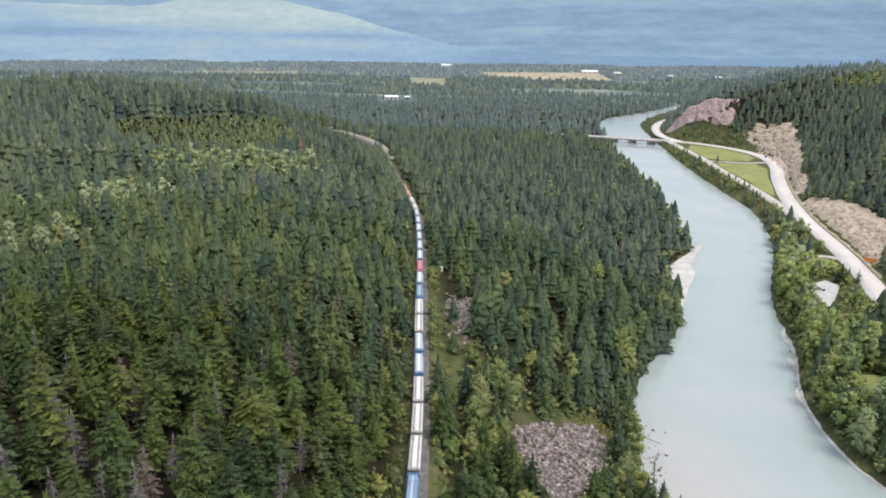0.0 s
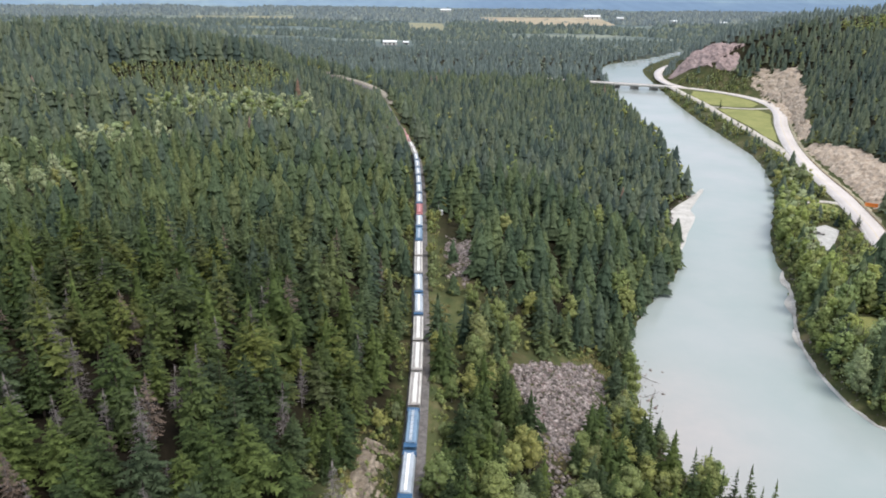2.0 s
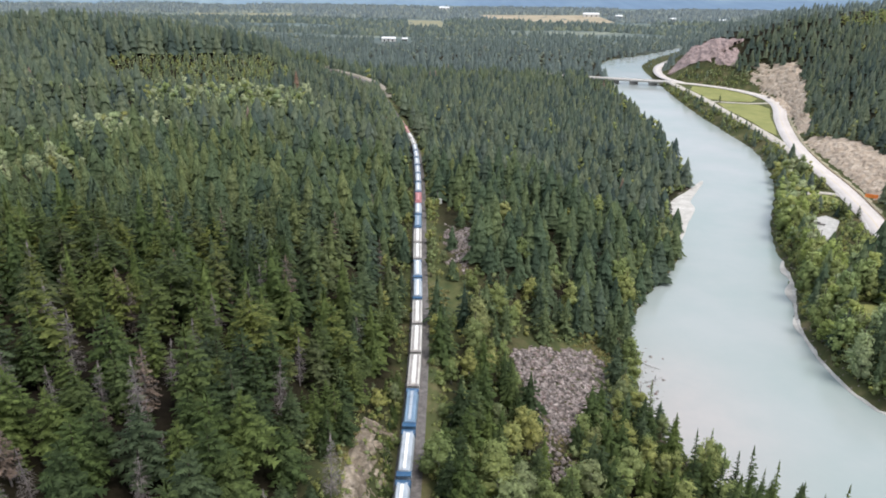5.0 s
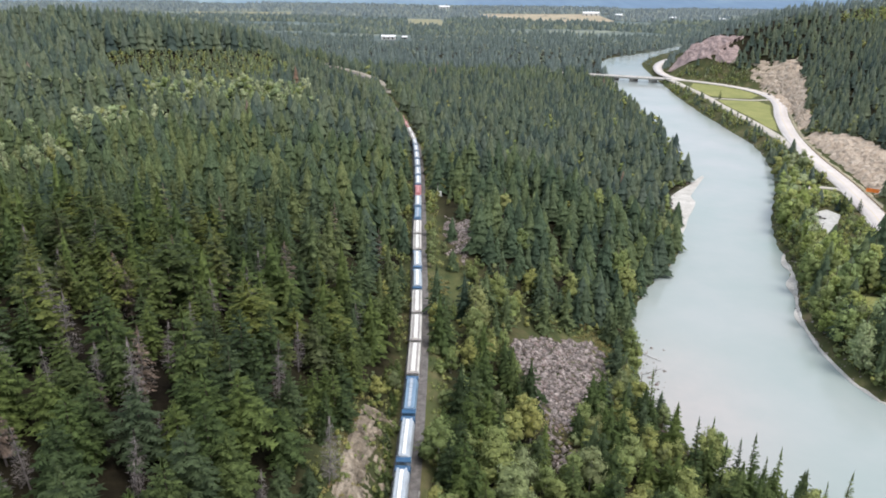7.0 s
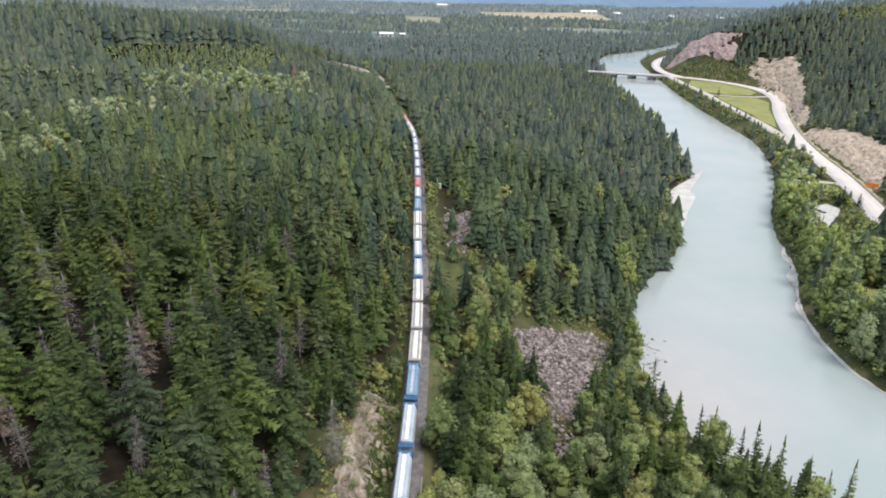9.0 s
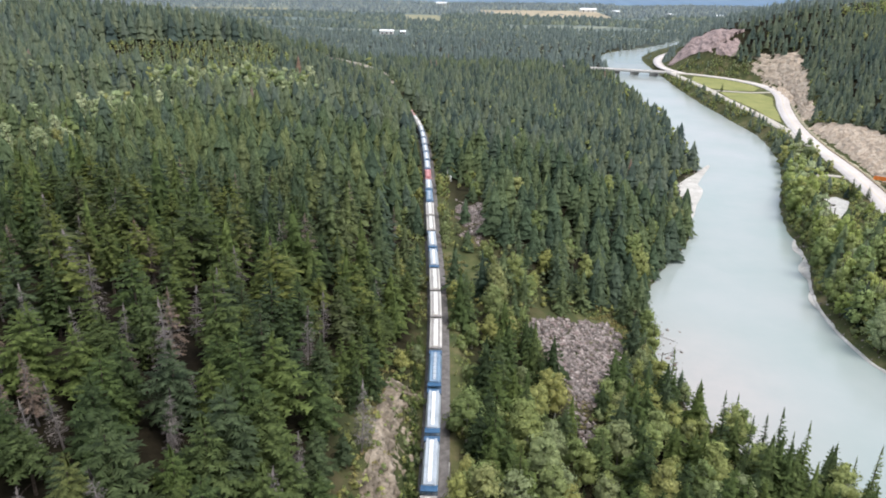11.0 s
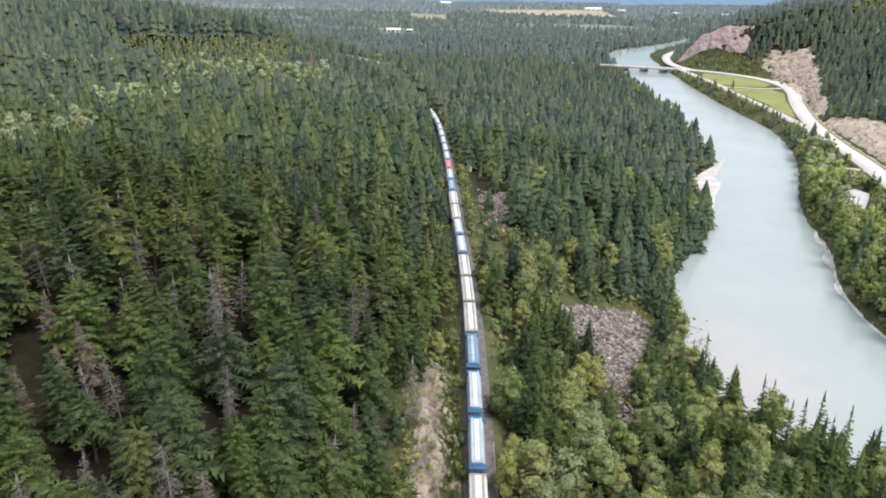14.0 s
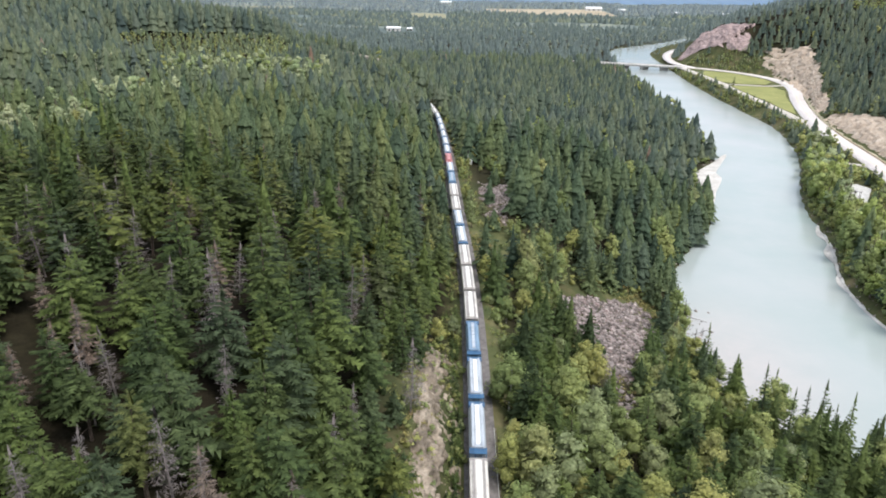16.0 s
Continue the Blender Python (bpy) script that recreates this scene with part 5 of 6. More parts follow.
def woods(name, kind, size, at_, bank, label, rs, trunks=False):
    """All trees of a stretch, one mesh for each kind."""
    for kd in sorted(set(kind)):
        key = kd if kd in bank else ("rust" if kd == "dead" and "rust" in bank else ("broadleaf" if kd in ("pale", "willow") else "spruce"))
        sel = np.where(kind == kd)[0]
        which = rs.randint(0, len(bank[key]), len(sel))
        vs, fs, ts, ns, base = [], [], [], [], 0
        for b_ in range(len(bank[key])):
            q = sel[which == b_]
            if not len(q):
                continue
            v, f, nv = bank[key][b_]
            a = rs.uniform(0, math.tau, len(q))
            c_, s_ = np.cos(a)[:, None], np.sin(a)[:, None]
            wide = (size[q] * rs.uniform(0.92, 1.25, len(q)))[:, None]
            w_ = np.stack(((v[None, :, 0] * c_ - v[None, :, 1] * s_) * wide, (v[None, :, 0] * s_ + v[None, :, 1] * c_) * wide, v[None, :, 2] * size[q][:, None]), -1) + at_[q][:, None]
            vs.append(w_.reshape(-1, 3))
            ns.append(np.stack((nv[None, :, 0] * c_ - nv[None, :, 1] * s_, nv[None, :, 0] * s_ + nv[None, :, 1] * c_, np.repeat(nv[None, :, 2], len(q), 0)), -1).reshape(-1, 3))
            fs.append((f[None] + (base + np.arange(len(q)) * len(v))[:, None, None]).reshape(-1, 3))
            ts.append(np.repeat(rs.uniform(0, 1, len(q)), len(v)))
            base += len(q) * len(v)
        tone = "pale" if kd == "pale" else ("rust" if kd == "dead" else key)
        ob = new(name, mesh_of(name, np.concatenate(vs), np.concatenate(fs), mats[tone + "_stuff"], values={"tint": np.concatenate(ts)}, normals=np.concatenate(ns)))
        tagged(ob, label[kd if kd in label else "spruce"], "woods", kind="stuff")
    if trunks:
        v = np.array([(math.cos(a) * r_, math.sin(a) * r_, z) for z, r_ in ((-1, 0.24), (14, 0.1)) for a in (0, 2.1, 4.2)])
        f = np.array([(0, 1, 4), (0, 4, 3), (1, 2, 5), (1, 5, 4), (2, 0, 3), (2, 3, 5)])
        vs = (v[None] * np.stack((np.ones_like(size), np.ones_like(size), size), 1)[:, None] + at_[:, None]).reshape(-1, 3)
        fs = (f[None] + (np.arange(len(at_)) * 6)[:, None, None]).reshape(-1, 3)
        tagged(new("tree_trunks", mesh_of("tree_trunks", vs, fs, mats["bark"])), "dark conifer trunks under the crowns", "woods", kind="stuff")


LABELS = {"spruce": "dense dark green conifer forest", "pine": "yellow-green pines among the forest", "rust": "dying rusty conifers in the forest", "dead": "grey dead conifers in the forest",
          "broadleaf": "light green leafy trees and shrubs", "pale": "pale aspens on the wooded plateau", "willow": "yellow-green willows on the road side of the river"}
p2 = scatter(-420, 300, 186, 380, 6.9, rs)
p2 = p2[in_view(p2, 186, 380)]
p2b = scatter(120, 300, 186, 380, 7.0, rs)
w2 = lie(p2b[:, 0], p2b[:, 1])
p2 = np.concatenate((p2, p2b[in_view(p2b, 186, 380) & w2["east"] & (w2["d"] < 9)]))
p2c = scatter(150, 330, 130, 200, 6.0, rs)
p2 = np.concatenate((p2, p2c[(p2c[:, 1] < 186) & in_view(p2c, 120, 200)]))
k2, s2, a2_ = grow(p2, rs)
FINE = {"spruce": [full_conifer(rs, HT * rs.uniform(0.92, 1.08), rs.uniform(3.7, 4.9), 12, 7, 2, 0.08, 0.03, 0.85) for k in range(8)], "pine": [full_conifer(rs, HT * rs.uniform(0.92, 1.08), rs.uniform(3.4, 4.5), 11, 7, 2, 0.18, 0.06, 0.72) for k in range(6)], "broadleaf": [lumpy_crown(rs, 12, rs.uniform(3.4, 4.4), 10, 0.12, 60, 0.34, 0.7) for k in range(7)], "rust": MID["rust"], "willow": MID["willow"]}
woods("edge_woods", kind[leftover], size[leftover], at_[leftover], FINE, LABELS, rs, True)
near_ = a2_[:, 1] < 240
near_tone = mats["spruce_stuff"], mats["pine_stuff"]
# from here outward the conifers take colours with some haze in them
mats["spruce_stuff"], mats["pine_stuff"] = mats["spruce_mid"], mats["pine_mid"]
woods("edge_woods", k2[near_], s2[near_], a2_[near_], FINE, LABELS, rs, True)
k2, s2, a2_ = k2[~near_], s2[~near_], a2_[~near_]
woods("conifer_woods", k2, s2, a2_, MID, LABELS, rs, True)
mats["spruce_stuff"], mats["pine_stuff"] = near_tone
hem_ = np.column_stack((rs.uniform(-14.5, -10.6, 260), rs.uniform(60, 156, 260)))
LOW = {"spruce": [conifer_crown(rs, HT, rs.uniform(4.4, 5.4), 7, 6, 1, 0.03) for k in range(6)], "broadleaf": [lumpy_crown(rs, 10, rs.uniform(3.6, 4.6), 4, 0.05, 24, 0.7, 0.7) for k in range(5)]}
pu = scatter(-190, 150, 36, 200, 6.2, rs)
ku, su, au = grow(pu[in_view(pu, 36, 200)], rs)
ku[(ku != "broadleaf") & (ku != "willow")] = "spruce"
ku[ku == "willow"] = "broadleaf"
woods("saplings", ku, rs.uniform(0.10, 0.40, len(ku)), au, LOW, {"spruce": "young conifers under the taller trees", "broadleaf": "young leafy trees on the slope"}, rs)
wh = lie(hem_[:, 0], hem_[:, 1])
keep = (wh["dt"] < -3.2) & (wh["dt"] > -5.4)
woods("saplings", np.full(keep.sum(), "spruce", dtype=object), rs.uniform(0.12, 0.28, keep.sum()), np.column_stack((hem_, wh["z"]))[keep], LOW, {"spruce": "small dark conifers between the rails and the rock"}, rs)
p3 = np.concatenate((scatter(-760, 620, 380, 700, 6.9, rs), scatter(-760, 620, 700, 1000, 7.8, rs)))
p3 = p3[in_view(p3, 380, 1000)]
extra = scatter(-360, -60, 560, 810, 5.4, rs)
extra2 = scatter(-330, -60, 240, 580, 5.0, rs)
ea = np.maximum.reduce([bell(extra2[:, 0], extra2[:, 1], *q_) for q_ in ((-150, 505, 78, 42), (-190, 405, 30, 36), (-176, 292, 34, 26))])
extra2 = extra2[(ea > 0.5) & (extra2[:, 1] > 380)]
p3 = np.concatenate((p3, extra2, extra[inside(YOUNG, extra[:, 0], extra[:, 1])]))
bend = scatter(-110, -10, 425, 620, 5.0, rs)
bend = bend[np.abs(side_of(TRACK_C, bend[:, 0], bend[:, 1])[0] + 12) < 8]
p3 = np.concatenate((p3, bend))
extra3 = scatter(170, 330, 380, 980, 5.6, rs)
w3 = lie(extra3[:, 0], extra3[:, 1])
p3 = np.concatenate((p3, extra3[w3["east"] & (w3["d"] < 9) & in_view(extra3, 380, 980)]))
k3, s3, a3 = grow(p3, rs)
# bluer conifer colours again, for the haze at this range
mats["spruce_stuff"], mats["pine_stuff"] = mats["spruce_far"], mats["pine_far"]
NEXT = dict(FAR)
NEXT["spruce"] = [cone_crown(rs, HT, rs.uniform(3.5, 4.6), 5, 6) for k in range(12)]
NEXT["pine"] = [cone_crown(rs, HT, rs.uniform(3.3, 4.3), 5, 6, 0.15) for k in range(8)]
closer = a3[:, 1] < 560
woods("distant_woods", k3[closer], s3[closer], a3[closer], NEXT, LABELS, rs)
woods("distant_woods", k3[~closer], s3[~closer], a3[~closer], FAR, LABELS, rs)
mats["spruce_stuff"], mats["pine_stuff"] = near_tone
# shrubs fill the banks and the open slopes
p6 = np.concatenate((scatter(-40, 200, 90, 500, 4.0, rs), scatter(100, 400, 180, 1000, 5.0, rs)))
w6 = lie(p6[:, 0], p6[:, 1])
p6 = p6[in_view(p6, 90, 1000) & ((w6["dt"] > 4.9) | (w6["dt"] < -3.3)) & (w6["dt"] > -11) & ((w6["d"] < 9) | ((w6["d"] < 24) & (p6[:, 1] > 480))) & (w6["water"] > 0.2) & ((w6["water"] < 12) | (p6[:, 1] < 250) | w6["east"])]
k6, s6, a6 = grow(p6, rs)
edge6 = scatter(135, 300, 130, 480, 3.0, rs)
e6 = lie(edge6[:, 0], edge6[:, 1])
edge6 = edge6[e6["east"] & (e6["water"] > 1.6) & (e6["water"] < 10) & in_view(edge6, 130, 480)]
a6 = np.concatenate((a6, np.column_stack((edge6, lie(edge6[:, 0], edge6[:, 1])["z"]))))
k6 = np.full(len(a6), "broadleaf", dtype=object)
woods("shrubs", np.full(len(k6), "broadleaf", dtype=object), np.where(np.arange(len(a6)) >= len(a6) - len(edge6), rs.uniform(0.28, 0.6, len(k6)), np.where(a6[:, 0] > 125, rs.uniform(0.28, 0.62, len(k6)), rs.uniform(0.16, 0.45, len(k6)))), a6, {"broadleaf": [lumpy_crown(rs, 10, rs.uniform(4.2, 5.6), 2, 0.05, 8, 1.1, 0.8) for k in range(8)]}, {"broadleaf": "light green shrubs covering the banks", "spruce": ""}, rs)
p8 = np.concatenate((scatter(-335, -150, 460, 740, 5.0, rs), scatter(-26, -9.5, 74, 146, 2.1, rs), scatter(-16, 16, 85, 480, 2.3, rs)))
strip = inside(np.array([(-335, 462), (-215, 476), (-205, 505), (-330, 512)], dtype=float), p8[:, 0], p8[:, 1])
verge = (p8[:, 1] < 150) & (rs.uniform(0, 1, len(p8)) < 0.62) & (lie(p8[:, 0], p8[:, 1])["dt"] < -3.4)
d8 = lie(p8[:, 0], p8[:, 1])["dt"]
hem = (p8[:, 1] > 80) & (p8[:, 1] < 480) & (((d8 > 4.7) & (d8 < 9)) | ((d8 < -2.9) & (d8 > -6))) & (rs.uniform(0, 1, len(p8)) < 0.75) & ~inside(np.array([(-4, 240), (7, 240), (7, 206), (-4, 206)], dtype=float), p8[:, 0], p8[:, 1])
p8 = p8[strip | verge | hem]
woods("shrubs", np.full(len(p8), "broadleaf", dtype=object), np.where(p8[:, 1] < 450, rs.uniform(0.1, 0.33, len(p8)), rs.uniform(0.2, 0.45, len(p8))), np.column_stack((p8, lie(p8[:, 0], p8[:, 1])["z"])), {"broadleaf": [lumpy_crown(rs, 10, rs.uniform(4.4, 5.6), 2, 0.05, 16, 0.9, 0.6) for k in range(6)]}, {"broadleaf": "low green shrubs and tufts on open ground", "spruce": ""}, rs)
tall_trunk = trunk_mesh(rs, 19, 0.2, mats["birch"], 4, 1.5, 0.7)
tall_crown = crown_mesh(leafy_crown(rs, 21, 2.6, 10, 40, 0.45, 0.70), mats["pale"])
for x, y in ((-284, 508), (-279, 514), (-271, 511), (-262, 514), (-257, 509), (-292, 512), (-246, 514), (-240, 705), (-196, 716)):
    tree = tagged(new("aspen_tree"), "tall thin aspen with a bare pale trunk at the forest edge", "tree", "tall aspens at the forest edge")
    for nm, me in (("trunk", tall_trunk), ("crown", tall_crown)):
        o = new(nm, me)
        o.parent = tree
    sz = rs.uniform(0.8, 1.1)
    tree.matrix_basis = pose(x, y, ground_at(x, y), rs.uniform(-4, 4), rs.uniform(-4, 4), rs.uniform(0, 360)) @ Matrix.Diagonal((sz, sz, sz, 1))
# light bushes at the foot of the cliff
NOSE = np.array([(346, 962), (370, 926), (384, 910), (398, 930), (384, 948), (362, 976)], dtype=float)
pn = scatter(330, 410, 900, 990, 4.5, rs)
pn = pn[inside(NOSE, pn[:, 0], pn[:, 1])]
woods("shrubs", np.where(rs.uniform(0, 1, len(pn)) < 0.5, "pale", "broadleaf").astype(object), rs.uniform(0.3, 0.6, len(pn)), np.column_stack((pn, lie(pn[:, 0], pn[:, 1])["z"])), FAR, {"broadleaf": "light green bushes under the cliff", "pale": "pale bushes under the cliff", "spruce": ""}, rs)
# golden grass beside the line, on the cut and above the talus
q = np.concatenate((np.column_stack((rs.uniform(-4, 2.5, 260), rs.uniform(198, 232, 260))), np.column_stack((rs.normal(58, 5, 260), rs.normal(231, 6, 260))), np.column_stack((rs.normal(-19.5, 2.2, 150), rs.uniform(78, 146, 150))), np.column_stack((rs.normal(36, 5, 120), rs.normal(160, 8, 120)))))
w9 = lie(q[:, 0], q[:, 1])
ok9 = (w9["water"] > 1.0) & ((w9["dt"] > 4.2) | (w9["dt"] < -5)) & ~inside(SCREE, q[:, 0], q[:, 1])
woods("dry_grass", np.full(ok9.sum(), "gold", dtype=object), rs.uniform(0.08, 0.2, ok9.sum()), np.column_stack((q, w9["z"]))[ok9], {"gold": [lumpy_crown(rs, 6, 7.0, 1, 0.0, 16, 1.2, 0.5) for k in range(4)]}, {"gold": "golden dry grass on the open slope", "spruce": ""}, rs)
for x, y, sz in ((311.5, 803, 0.62), (226, 404, 0.5), (232, 391, 0.78), (242, 391, 0.5), (292, 700, 0.36), (289, 660, 0.4)):
    tree = tagged(new("spruce_tree"), "lone dark spruce standing on the grass beside the highway", "tree", "spruces beside the highway")
    for nm, me in (("crown", NEAR["spruce"][2][0]), ("trunk", NEAR["spruce"][2][1])):
        o = new(nm, me)
        o.parent = tree
    tree.matrix_basis = pose(x, y, ground_at(x, y), 0, 0, 40 * x) @ Matrix.Diagonal((sz, sz, sz, 1))
# outside the shot's width and behind it the forest goes on
p4 = np.concatenate((scatter(-420, 420, -160, 400, 10, rs), scatter(-900, 900, 400, 1000, 16, rs)))
view = (p4[:, 0] > -60 - 0.74 * p4[:, 1]) & (p4[:, 0] < 40 + 0.72 * p4[:, 1]) & (p4[:, 1] > 36)
p4 = p4[~view & (np.hypot(p4[:, 0] + 8, p4[:, 1]) > 62)]
k4, s4, a4 = grow(p4, rs)
p4b = scatter(-72, 56, -62, 40, 6.0, rs)
p4b = p4b[(np.hypot(p4b[:, 0] + 8, p4b[:, 1]) <= 62) & ~in_view(p4b, 36, 186)]
woods("nearby_woods", *grow(p4b, rs), MID, LABELS, rs, True)
beside = (np.abs(a4[:, 0]) < 170) & (a4[:, 1] < 150)
woods("outer_woods", k4[~beside], s4[~beside] * 1.05, a4[~beside], WIDE, LABELS, rs, True)
woods("nearby_woods", k4[beside], s4[beside], a4[beside], FAR, LABELS, rs, True)
p5 = scatter(-1200, 1250, 1000, 1750, 13.2, rs)
p5 = p5[in_view(p5, 1000, 1750)]
k5, s5, a5 = grow(p5, rs)
FIELDS = [[(-120, 2420), (-10, 2400), (25, 2060), (-95, 2080)], [(120, 2830), (600, 2930), (560, 2420), (330, 2340), (150, 2520)], [(-900, 2700), (-520, 2760), (-500, 2500), (-880, 2480)]]


BARNS = ((-118, 1600, 30, 14, 6), (-84, 1612, 12, 10, 5), (560, 2830, 60, 24, 9), (650, 2760, 24, 16, 7), (800, 2600, 24, 14, 7), (960, 2560, 22, 14, 7), (1060, 2420, 22, 14, 7), (5, 3300, 46, 20, 8))


def open_land(q):
    g_ = (rough(q[:, 0] * 0.35, q[:, 1], 230, 51) > 0.13) & (q[:, 1] > 1650)
    for x_, y_, w_, d_, h_ in BARNS:
        g_ |= (np.abs(q[:, 0] - x_) < w_ * 0.9 + 8) & (q[:, 1] < y_ + 25) & (q[:, 1] > y_ - 0.07 * y_)
    for f_ in FIELDS:
        g_ |= inside(np.array(f_, dtype=float) - (0, 60), q[:, 0], q[:, 1]) | inside(np.array(f_, dtype=float), q[:, 0], q[:, 1])
    return g_


gap = open_land(a5)
k5, s5, a5 = k5[~gap], s5[~gap], a5[~gap]
p7 = scatter(-2400, 2400, 1750, 3500, 17, rs)
p7 = p7[in_view(p7, 1750, 3500)]
p7 = p7[~open_land(p7)]
VAST = {"spruce": [cone_crown(rs, 17, rs.uniform(6, 8), 1, 6, 0.1) for k in range(6)], "broadleaf": [cone_crown(rs, 13, rs.uniform(8, 10), 1, 6, 0.1) for k in range(4)]}
# valley trees use the most hazed leaf colours
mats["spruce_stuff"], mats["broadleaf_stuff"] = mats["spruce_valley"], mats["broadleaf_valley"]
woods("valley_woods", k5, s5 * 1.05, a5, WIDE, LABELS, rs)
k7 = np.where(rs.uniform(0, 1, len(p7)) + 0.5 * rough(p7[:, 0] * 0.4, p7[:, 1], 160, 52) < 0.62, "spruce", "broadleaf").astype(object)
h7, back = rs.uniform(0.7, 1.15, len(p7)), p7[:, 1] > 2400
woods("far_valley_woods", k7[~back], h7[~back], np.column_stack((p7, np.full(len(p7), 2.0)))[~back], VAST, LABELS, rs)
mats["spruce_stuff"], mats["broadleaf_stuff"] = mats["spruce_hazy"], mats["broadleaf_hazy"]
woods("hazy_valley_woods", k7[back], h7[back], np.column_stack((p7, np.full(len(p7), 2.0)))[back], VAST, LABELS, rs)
for k, f_ in enumerate(FIELDS):
    sheet("field", f_, 3.2, mats["land_tone" if k != 1 else "field"], "pale tan hay field in the valley" if k == 1 else "yellow-green field in the valley", "field", 2.0)


# ---- far mountains ----
m, n, l, b = material("far_mountain")
g = n.new("ShaderNodeNewGeometry")


def stretched(sx, sy, sz, scale, detail):
    s = n.new("ShaderNodeVectorMath")
    s.operation, s.inputs[1].default_value = "MULTIPLY", (sx, sy, sz)
    l.new(g.outputs["Position"], s.inputs[0])
    t = n.new("ShaderNodeTexNoise")
    t.inputs["Scale"].default_value, t.inputs["Detail"].default_value, t.inputs["Roughness"].default_value = scale, detail, 0.6
    l.new(s.outputs[0], t.inputs["Vector"])
    return t.outputs[0]


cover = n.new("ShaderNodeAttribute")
cover.attribute_name = "land_tone"
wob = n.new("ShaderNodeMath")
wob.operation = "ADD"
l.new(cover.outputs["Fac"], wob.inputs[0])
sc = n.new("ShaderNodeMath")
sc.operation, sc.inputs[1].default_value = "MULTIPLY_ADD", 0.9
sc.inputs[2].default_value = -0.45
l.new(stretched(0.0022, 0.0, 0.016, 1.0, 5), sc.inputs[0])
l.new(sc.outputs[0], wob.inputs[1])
# blue-grey stops: the haze over the slopes is part of the colour
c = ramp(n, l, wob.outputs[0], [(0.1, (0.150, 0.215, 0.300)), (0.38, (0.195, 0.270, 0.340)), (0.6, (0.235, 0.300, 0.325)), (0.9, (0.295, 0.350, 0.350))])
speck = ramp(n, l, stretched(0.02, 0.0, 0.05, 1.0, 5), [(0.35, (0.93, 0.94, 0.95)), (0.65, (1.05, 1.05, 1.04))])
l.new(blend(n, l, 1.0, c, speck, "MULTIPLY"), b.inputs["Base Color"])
b.inputs["Roughness"].default_value = 1.0
b.inputs["Specular IOR Level"].default_value = 0.0


def range_(name, r0, r1, low, crest, seed, label):
    """A far slope: crest(angle) gives its height; meadow patches, woods and cloud shadows as painted tones."""
    u, v = np.meshgrid(np.linspace(-0.95, 0.95, 200), np.linspace(0, 1, 40))
    ridge_ = 0.55 * rough(u * 900, v * 120, 210, seed) + 0.3 * rough(u * 900, v * 200, 70, seed + 1) + 0.15 * rough(u * 900, v * 300, 24, seed + 2)
    rad = r0 + (r1 - r0) * v
    top = crest(np.degrees(u))
    z = low + (top - low) * (0.55 * v + 0.45 * v ** 2) * (1 + 0.14 * ridge_ * v) + 6 * ridge_ * v
    deg, high = np.degrees(u), np.degrees(np.arctan2(z - 142, rad))
    f = np.stack(((np.arange(39)[:, None] * 200 + np.arange(199)), (np.arange(39)[:, None] * 200 + np.arange(1, 200)), (np.arange(1, 40)[:, None] * 200 + np.arange(1, 200)), (np.arange(1, 40)[:, None] * 200 + np.arange(199))), -1).reshape(-1, 4)
    land_tone = cover_shadow_of(deg, high, seed)
    ob = new(name, mesh_of(name, np.stack((np.sin(u) * rad, np.cos(u) * rad, z - 2), -1).reshape(-1, 3), f, m, True, {"land_tone": land_tone.ravel()}))
    return tagged(ob, label, "mountains", kind="structure")


def cover_shadow_of(deg, high, seed):
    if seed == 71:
        # minus bells paint cloud shadows on the hillside, between meadow and woods
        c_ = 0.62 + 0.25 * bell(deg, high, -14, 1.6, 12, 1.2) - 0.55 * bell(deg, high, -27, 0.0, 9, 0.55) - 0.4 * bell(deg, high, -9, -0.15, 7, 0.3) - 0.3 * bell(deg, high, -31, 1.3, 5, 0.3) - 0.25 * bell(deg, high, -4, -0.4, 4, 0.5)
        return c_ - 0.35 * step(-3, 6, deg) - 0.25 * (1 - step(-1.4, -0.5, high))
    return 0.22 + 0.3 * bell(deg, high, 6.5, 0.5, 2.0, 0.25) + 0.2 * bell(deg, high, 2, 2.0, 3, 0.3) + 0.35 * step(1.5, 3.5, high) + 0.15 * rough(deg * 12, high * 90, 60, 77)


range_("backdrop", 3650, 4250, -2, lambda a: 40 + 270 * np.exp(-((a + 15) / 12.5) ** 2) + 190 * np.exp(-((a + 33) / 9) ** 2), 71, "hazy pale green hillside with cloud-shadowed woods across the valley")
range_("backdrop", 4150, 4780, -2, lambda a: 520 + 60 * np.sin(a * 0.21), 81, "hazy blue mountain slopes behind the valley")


# ---- small things by the track and the road ----
yard = TRACK_C[(TRACK_C[:, 1] > 640) & (TRACK_C[:, 1] < 890)]
tagged(ribbon("gravel_yard", yard, 4.7, 12.5, TRACK_Z, mats["yard"], 0.2, 1.2), "pale gravel yard beside the railway", "yard", kind="structure")
for line, a, b_ in ((BANK_RC[(BANK_RC[:, 1] > 175) & (BANK_RC[:, 1] < 330) & (BANK_RC[:, 0] < 190)], -1.2, 1.4),):
    tagged(ribbon("shore", line, a, b_, 0.0, mats["sand"], 0.35, 0.8), "pale gravel shore at the water's edge", "shore", kind="structure")

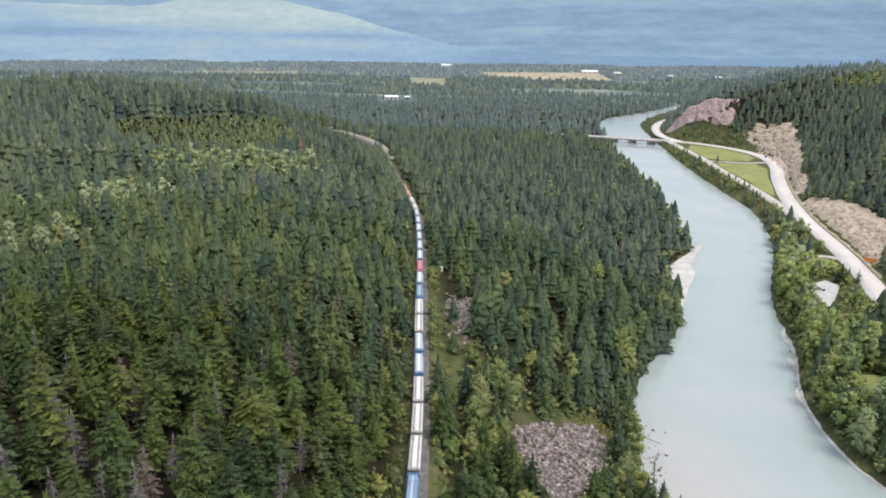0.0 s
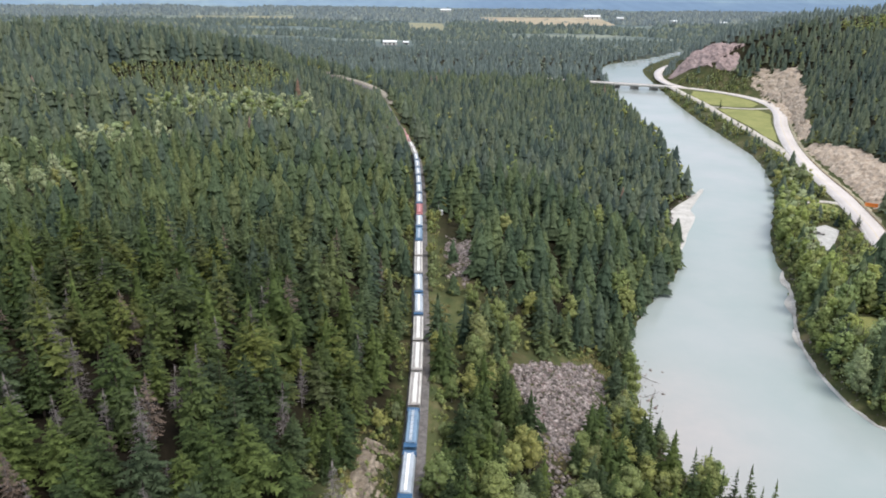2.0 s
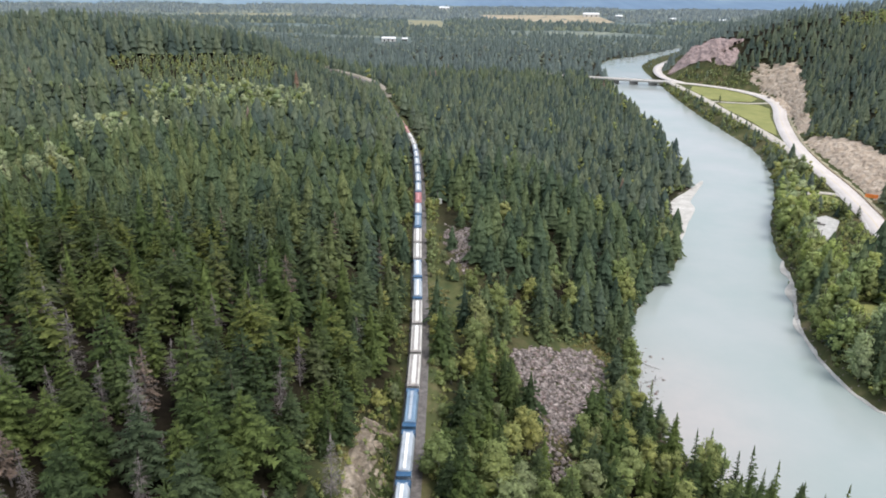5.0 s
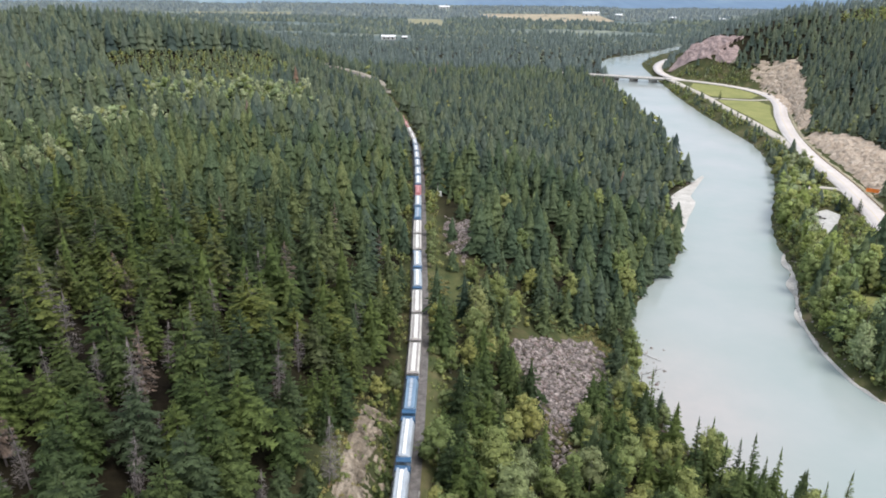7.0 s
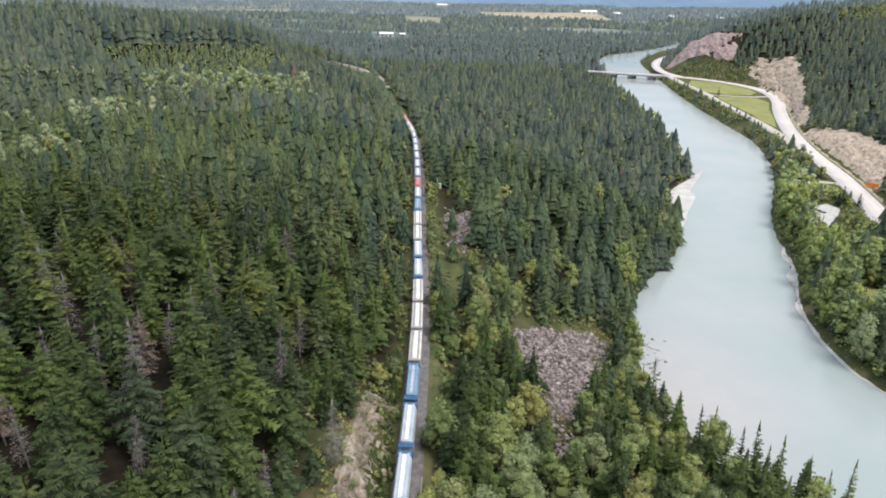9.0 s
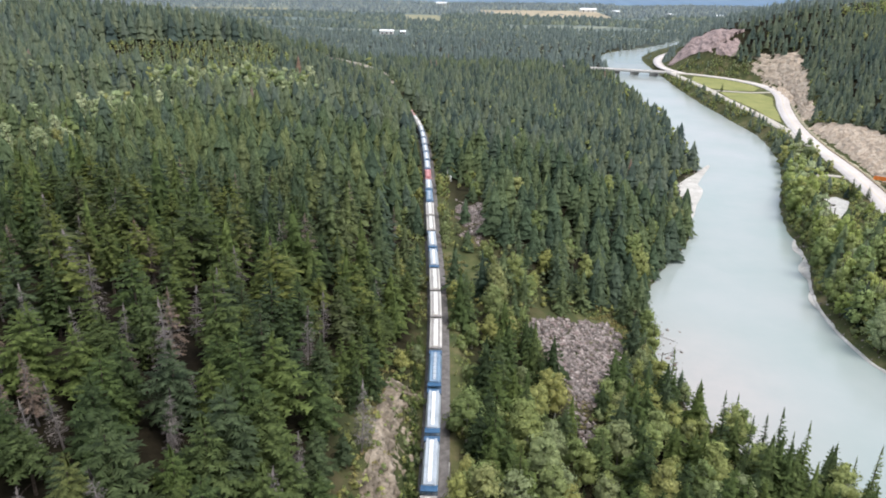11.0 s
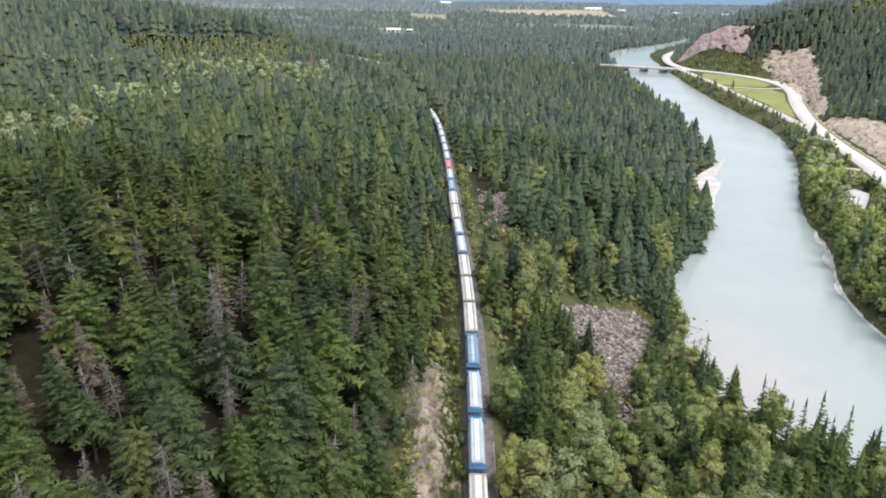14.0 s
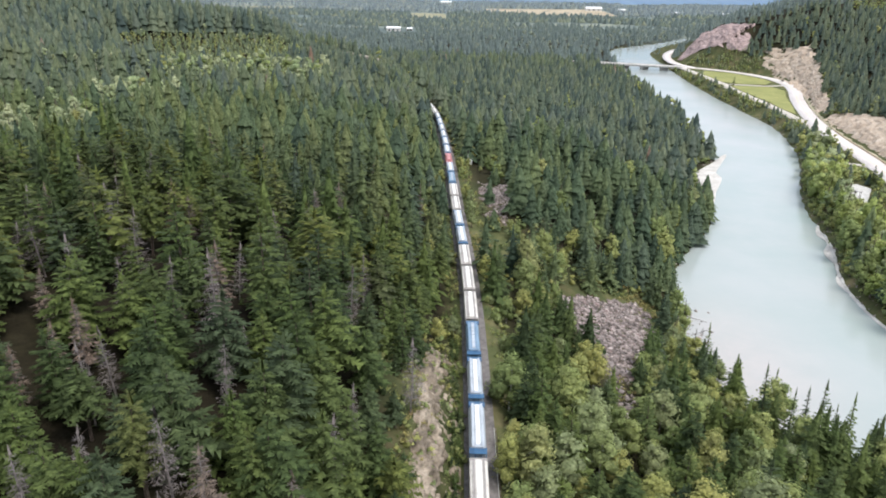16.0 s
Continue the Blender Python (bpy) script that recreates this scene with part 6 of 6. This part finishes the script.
mats["signal_grey"] = surface("signal_grey", (0.5, 0.5, 0.5), (0.65, 0.65, 0.65), 1.0, 0.5)
mats["orange"] = surface("orange_sign", (0.75, 0.20, 0.03), (0.85, 0.26, 0.05), 0.8, 0.6)
mats["glass"] = surface("dark_glass", (0.02, 0.025, 0.03), (0.03, 0.035, 0.04), 1.0, 0.1)
mats["roof_grey"] = surface("grey_roof", (0.30, 0.29, 0.31), (0.42, 0.41, 0.43), 0.5, 0.8)
mats["rust_steel"] = surface("rust_steel", (0.30, 0.19, 0.12), (0.45, 0.33, 0.24), 0.4, 0.7)
mats["tyre"] = surface("tyre_rubber", (0.02, 0.02, 0.02), (0.035, 0.035, 0.035), 3.0, 0.9)
mats["roof_white"] = surface("white_roof", (0.72, 0.73, 0.75), (0.82, 0.83, 0.85), 0.05, 0.6)
mats["wall_pale"] = surface("pale_wall", (0.5, 0.49, 0.46), (0.62, 0.6, 0.57), 0.1, 0.8)


def signal():
    thing = new("signal_mast")
    tagged(thing, "grey railway signal mast with a white cabinet beside the track", "signal")
    bm = bmesh.new()
    tube(bm, (0, 0, -0.5), (0, 0, 6.5), 0.09, 0.07, 8)
    part("mast", bm, mats["signal_grey"], thing)
    bm = bmesh.new()
    box(bm, -0.3, 0.3, -0.15, 0.1, 5.3, 6.6)
    part("signal_head", bm, PAINT["black"], thing)
    bm = bmesh.new()
    box(bm, 0.5, 1.9, -0.6, 0.7, -0.3, 2.0)
    loft(bm, [[(0.4, y, 2.0), (2.0, y, 2.0), (1.2, y, 2.3)] for y in (-0.7, 0.8)])
    part("cabinet", bm, mats["roof_white"], thing)
    return thing


signal().matrix_basis = pose(-1.8, 331, ground_at(-1.8, 331), 0, 0, 5)


def vehicle(name, paint_, label, length, pickup):
    """A car or pickup heading along its y axis, wheels on z = 0."""
    car = new(name)
    tagged(car, label, "car" if not pickup else "pickup truck", "vehicles on the road")
    h = length / 2
    bm = bmesh.new()
    loft(bm, [[(-0.9, -h, 0.45), (0.9, -h, 0.45), (0.92, -h, 0.9), (-0.92, -h, 0.9)], [(-0.95, -h + 0.3, 0.3), (0.95, -h + 0.3, 0.3), (0.97, -h + 0.3, 1.0), (-0.97, -h + 0.3, 1.0)],
              [(-0.95, h - 0.4, 0.3), (0.95, h - 0.4, 0.3), (0.95, h - 0.4, 0.92), (-0.95, h - 0.4, 0.92)], [(-0.85, h, 0.4), (0.85, h, 0.4), (0.85, h, 0.75), (-0.85, h, 0.75)]])
    part("body", bm, paint_, car)
    a, b_ = (-0.2, 1.5) if pickup else (-h + 0.5, 1.1)
    bm = bmesh.new()
    loft(bm, [[(-0.88, y, z) for y, z in ((a, 0.95), (b_ + 0.5, 0.95), (b_ - 0.1, 1.5), (a + 0.3, 1.5))], [(0.88, y, z) for y, z in ((a, 0.95), (b_ + 0.5, 0.95), (b_ - 0.1, 1.5), (a + 0.3, 1.5))]])
    part("window_band", bm, mats["glass"], car)
    bm = bmesh.new()
    box(bm, -0.8, 0.8, a + 0.3, b_ - 0.1, 1.49, 1.56)
    part("roof", bm, paint_, car)
    for x in (-0.85, 0.85):
        for y in (-h + 0.95, h - 0.95):
            bm = bmesh.new()
            tube(bm, (x - 0.11, y, 0.34), (x + 0.11, y, 0.34), 0.34, 0.34, 14)
            part("wheel", bm, mats["tyre"], car)
    return car


def on_road(line, s_, off):
    cum = np.concatenate(([0], np.cumsum(np.hypot(*np.diff(line, axis=0).T))))
    i_ = min(np.searchsorted(cum, s_), len(line) - 2)
    d_ = line[i_ + 1] - line[i_]
    d_ = d_ / np.hypot(*d_)
    q_ = line[i_] + np.array((d_[1], -d_[0])) * off
    return pose(q_[0], q_[1], ROAD_Z + 0.31, 0, 0, math.degrees(math.atan2(-d_[0], d_[1])))


dark = vehicle("car", PAINT["black"], "dark saloon car driving along the highway", 4.6, False)
dark.matrix_basis = on_road(ROAD_C, 622, 2.6)
pale = vehicle("pickup_truck", PAINT["grey"], "dark grey pickup parked on the gravel pad", 5.6, True)
pale.matrix_basis = pose(213, 377, ROAD_Z + 0.31, 0, 0, 62)

sign = new("road_sign")
tagged(sign, "orange rectangular roadworks sign on two posts", "sign")
bm = bmesh.new()
box(bm, -3.6, 3.6, -0.06, 0.06, 1.6, 4.0)
part("panel", bm, mats["orange"], sign)
for x in (-2.2, 2.2):
    bm = bmesh.new()
    box(bm, x - 0.08, x + 0.08, 0.07, 0.2, -0.6, 3.9)
    part("post", bm, mats["bark"], sign)
sign.matrix_basis = pose(270, 427, ground_at(270, 427), 0, 0, -32)


def barn(w, d_, h, label):
    thing = new("farm_building")
    tagged(thing, label, "building", "far buildings in the valley")
    bm = bmesh.new()
    box(bm, -w / 2, w / 2, -d_ / 2, d_ / 2, -1.0, h)
    part("wall", bm, mats["wall_pale"], thing)
    bm = bmesh.new()
    loft(bm, [[(x, -d_ / 2 - 0.6, h), (x, d_ / 2 + 0.6, h), (x, 0, h + d_ * 0.22)] for x in (-w / 2 - 0.6, w / 2 + 0.6)])
    part("roof", bm, mats["roof_white"], thing)
    for k in range(3):
        x = (k - 1) * w * 0.3
        bm = bmesh.new()
        box(bm, x - 1.6, x + 1.6, -d_ / 2 - 0.08, -d_ / 2 + 0.1, 0.2, h * 0.7)
        part("door", bm, mats["glass"], thing)
    return thing


for x, y, w, d_, h in BARNS:
    barn(w, d_, h, "white-roofed farm building far off in the valley").matrix_basis = pose(x, y, ground_at(x, y) + 0.6, 0, 0, 0)


# ---- cabin and guard rail by the highway ----
cabin = tagged(new("cabin"), "small cabin with a grey gable roof among trees", "house")
bm = bmesh.new()
box(bm, -4, 4, -3, 3, -1.0, 2.6)
loft(bm, [[(x, -3, 2.6), (x, 3, 2.6), (x, 0, 4.2)] for x in (-4, 4)])
part("wall", bm, mats["wall_pale"], cabin)
for sg in (-1, 1):
    bm = bmesh.new()
    loft(bm, [[(x, sg * 3.6, 2.32), (x, 0, 4.26), (x, 0, 4.44), (x, sg * 3.6, 2.5)] for x in (-4.5, 4.5)])
    part("roof", bm, mats["roof_grey"], cabin)
bm = bmesh.new()
box(bm, -0.5, 0.5, -3.06, -2.98, -0.2, 1.9)
part("door", bm, mats["bark"], cabin)
for x in (-2.4, 2.4):
    bm = bmesh.new()
    box(bm, x - 0.6, x + 0.6, -3.06, -2.98, 0.8, 1.9)
    part("window", bm, mats["glass"], cabin)
cabin.matrix_basis = pose(205, 309, ROAD_Z + 0.1, 0, 0, 20)

rail_line = ROAD_C[(ROAD_C[:, 1] > 355) & (ROAD_C[:, 1] < 575) & (ROAD_C[:, 0] > 235)]
guard = new("guard_rail")
tagged(guard, "long rusty steel guard rail along the highway", "guard rail")
beam = ribbon("beam", rail_line, 6.9, 7.0, ROAD_Z, mats["rust_steel"], 0.95, 0.4)
beam.parent = guard
d_ = np.gradient(rail_line, axis=0)
d_ /= np.hypot(d_[:, 0], d_[:, 1])[:, None]
for q_, w_ in zip(rail_line[::1], d_[::1]):
    bm = bmesh.new()
    x, y = q_ + np.array((w_[1], -w_[0])) * 7.15
    box(bm, x - 0.09, x + 0.09, y - 0.09, y + 0.09, ROAD_Z - 0.6, ROAD_Z + 1.0)
    part("post", bm, mats["bark"], guard)


# ---- stones and a snag in the shallows ----
rs = np.random.RandomState(77)
q = np.column_stack((rs.normal(74, 3.5, 70), rs.normal(226, 9, 70)))
q = q[lie(q[:, 0], q[:, 1])["water"] < 1.0]
boulders("shallow_stones", np.column_stack((q, np.full(len(q), -0.05))), 0.5 * rs.lognormal(0, 0.4, len(q)), "dark stones in the shallows at the bank", mats["talus"], rs)
for x, y, turn, tip in ((75.5, 231, 40, 86), (72.5, 217, 110, 84), (78, 222, -20, 88)):
    log = tagged(new("drift_log", NEAR["dead"][0][1]), "bare grey drift log lying in the shallows", "log", "drift logs at the bank")
    log.matrix_basis = pose(x, y, 0.15, tip, 0, turn) @ Matrix.Diagonal((0.55, 0.55, 0.55, 1))
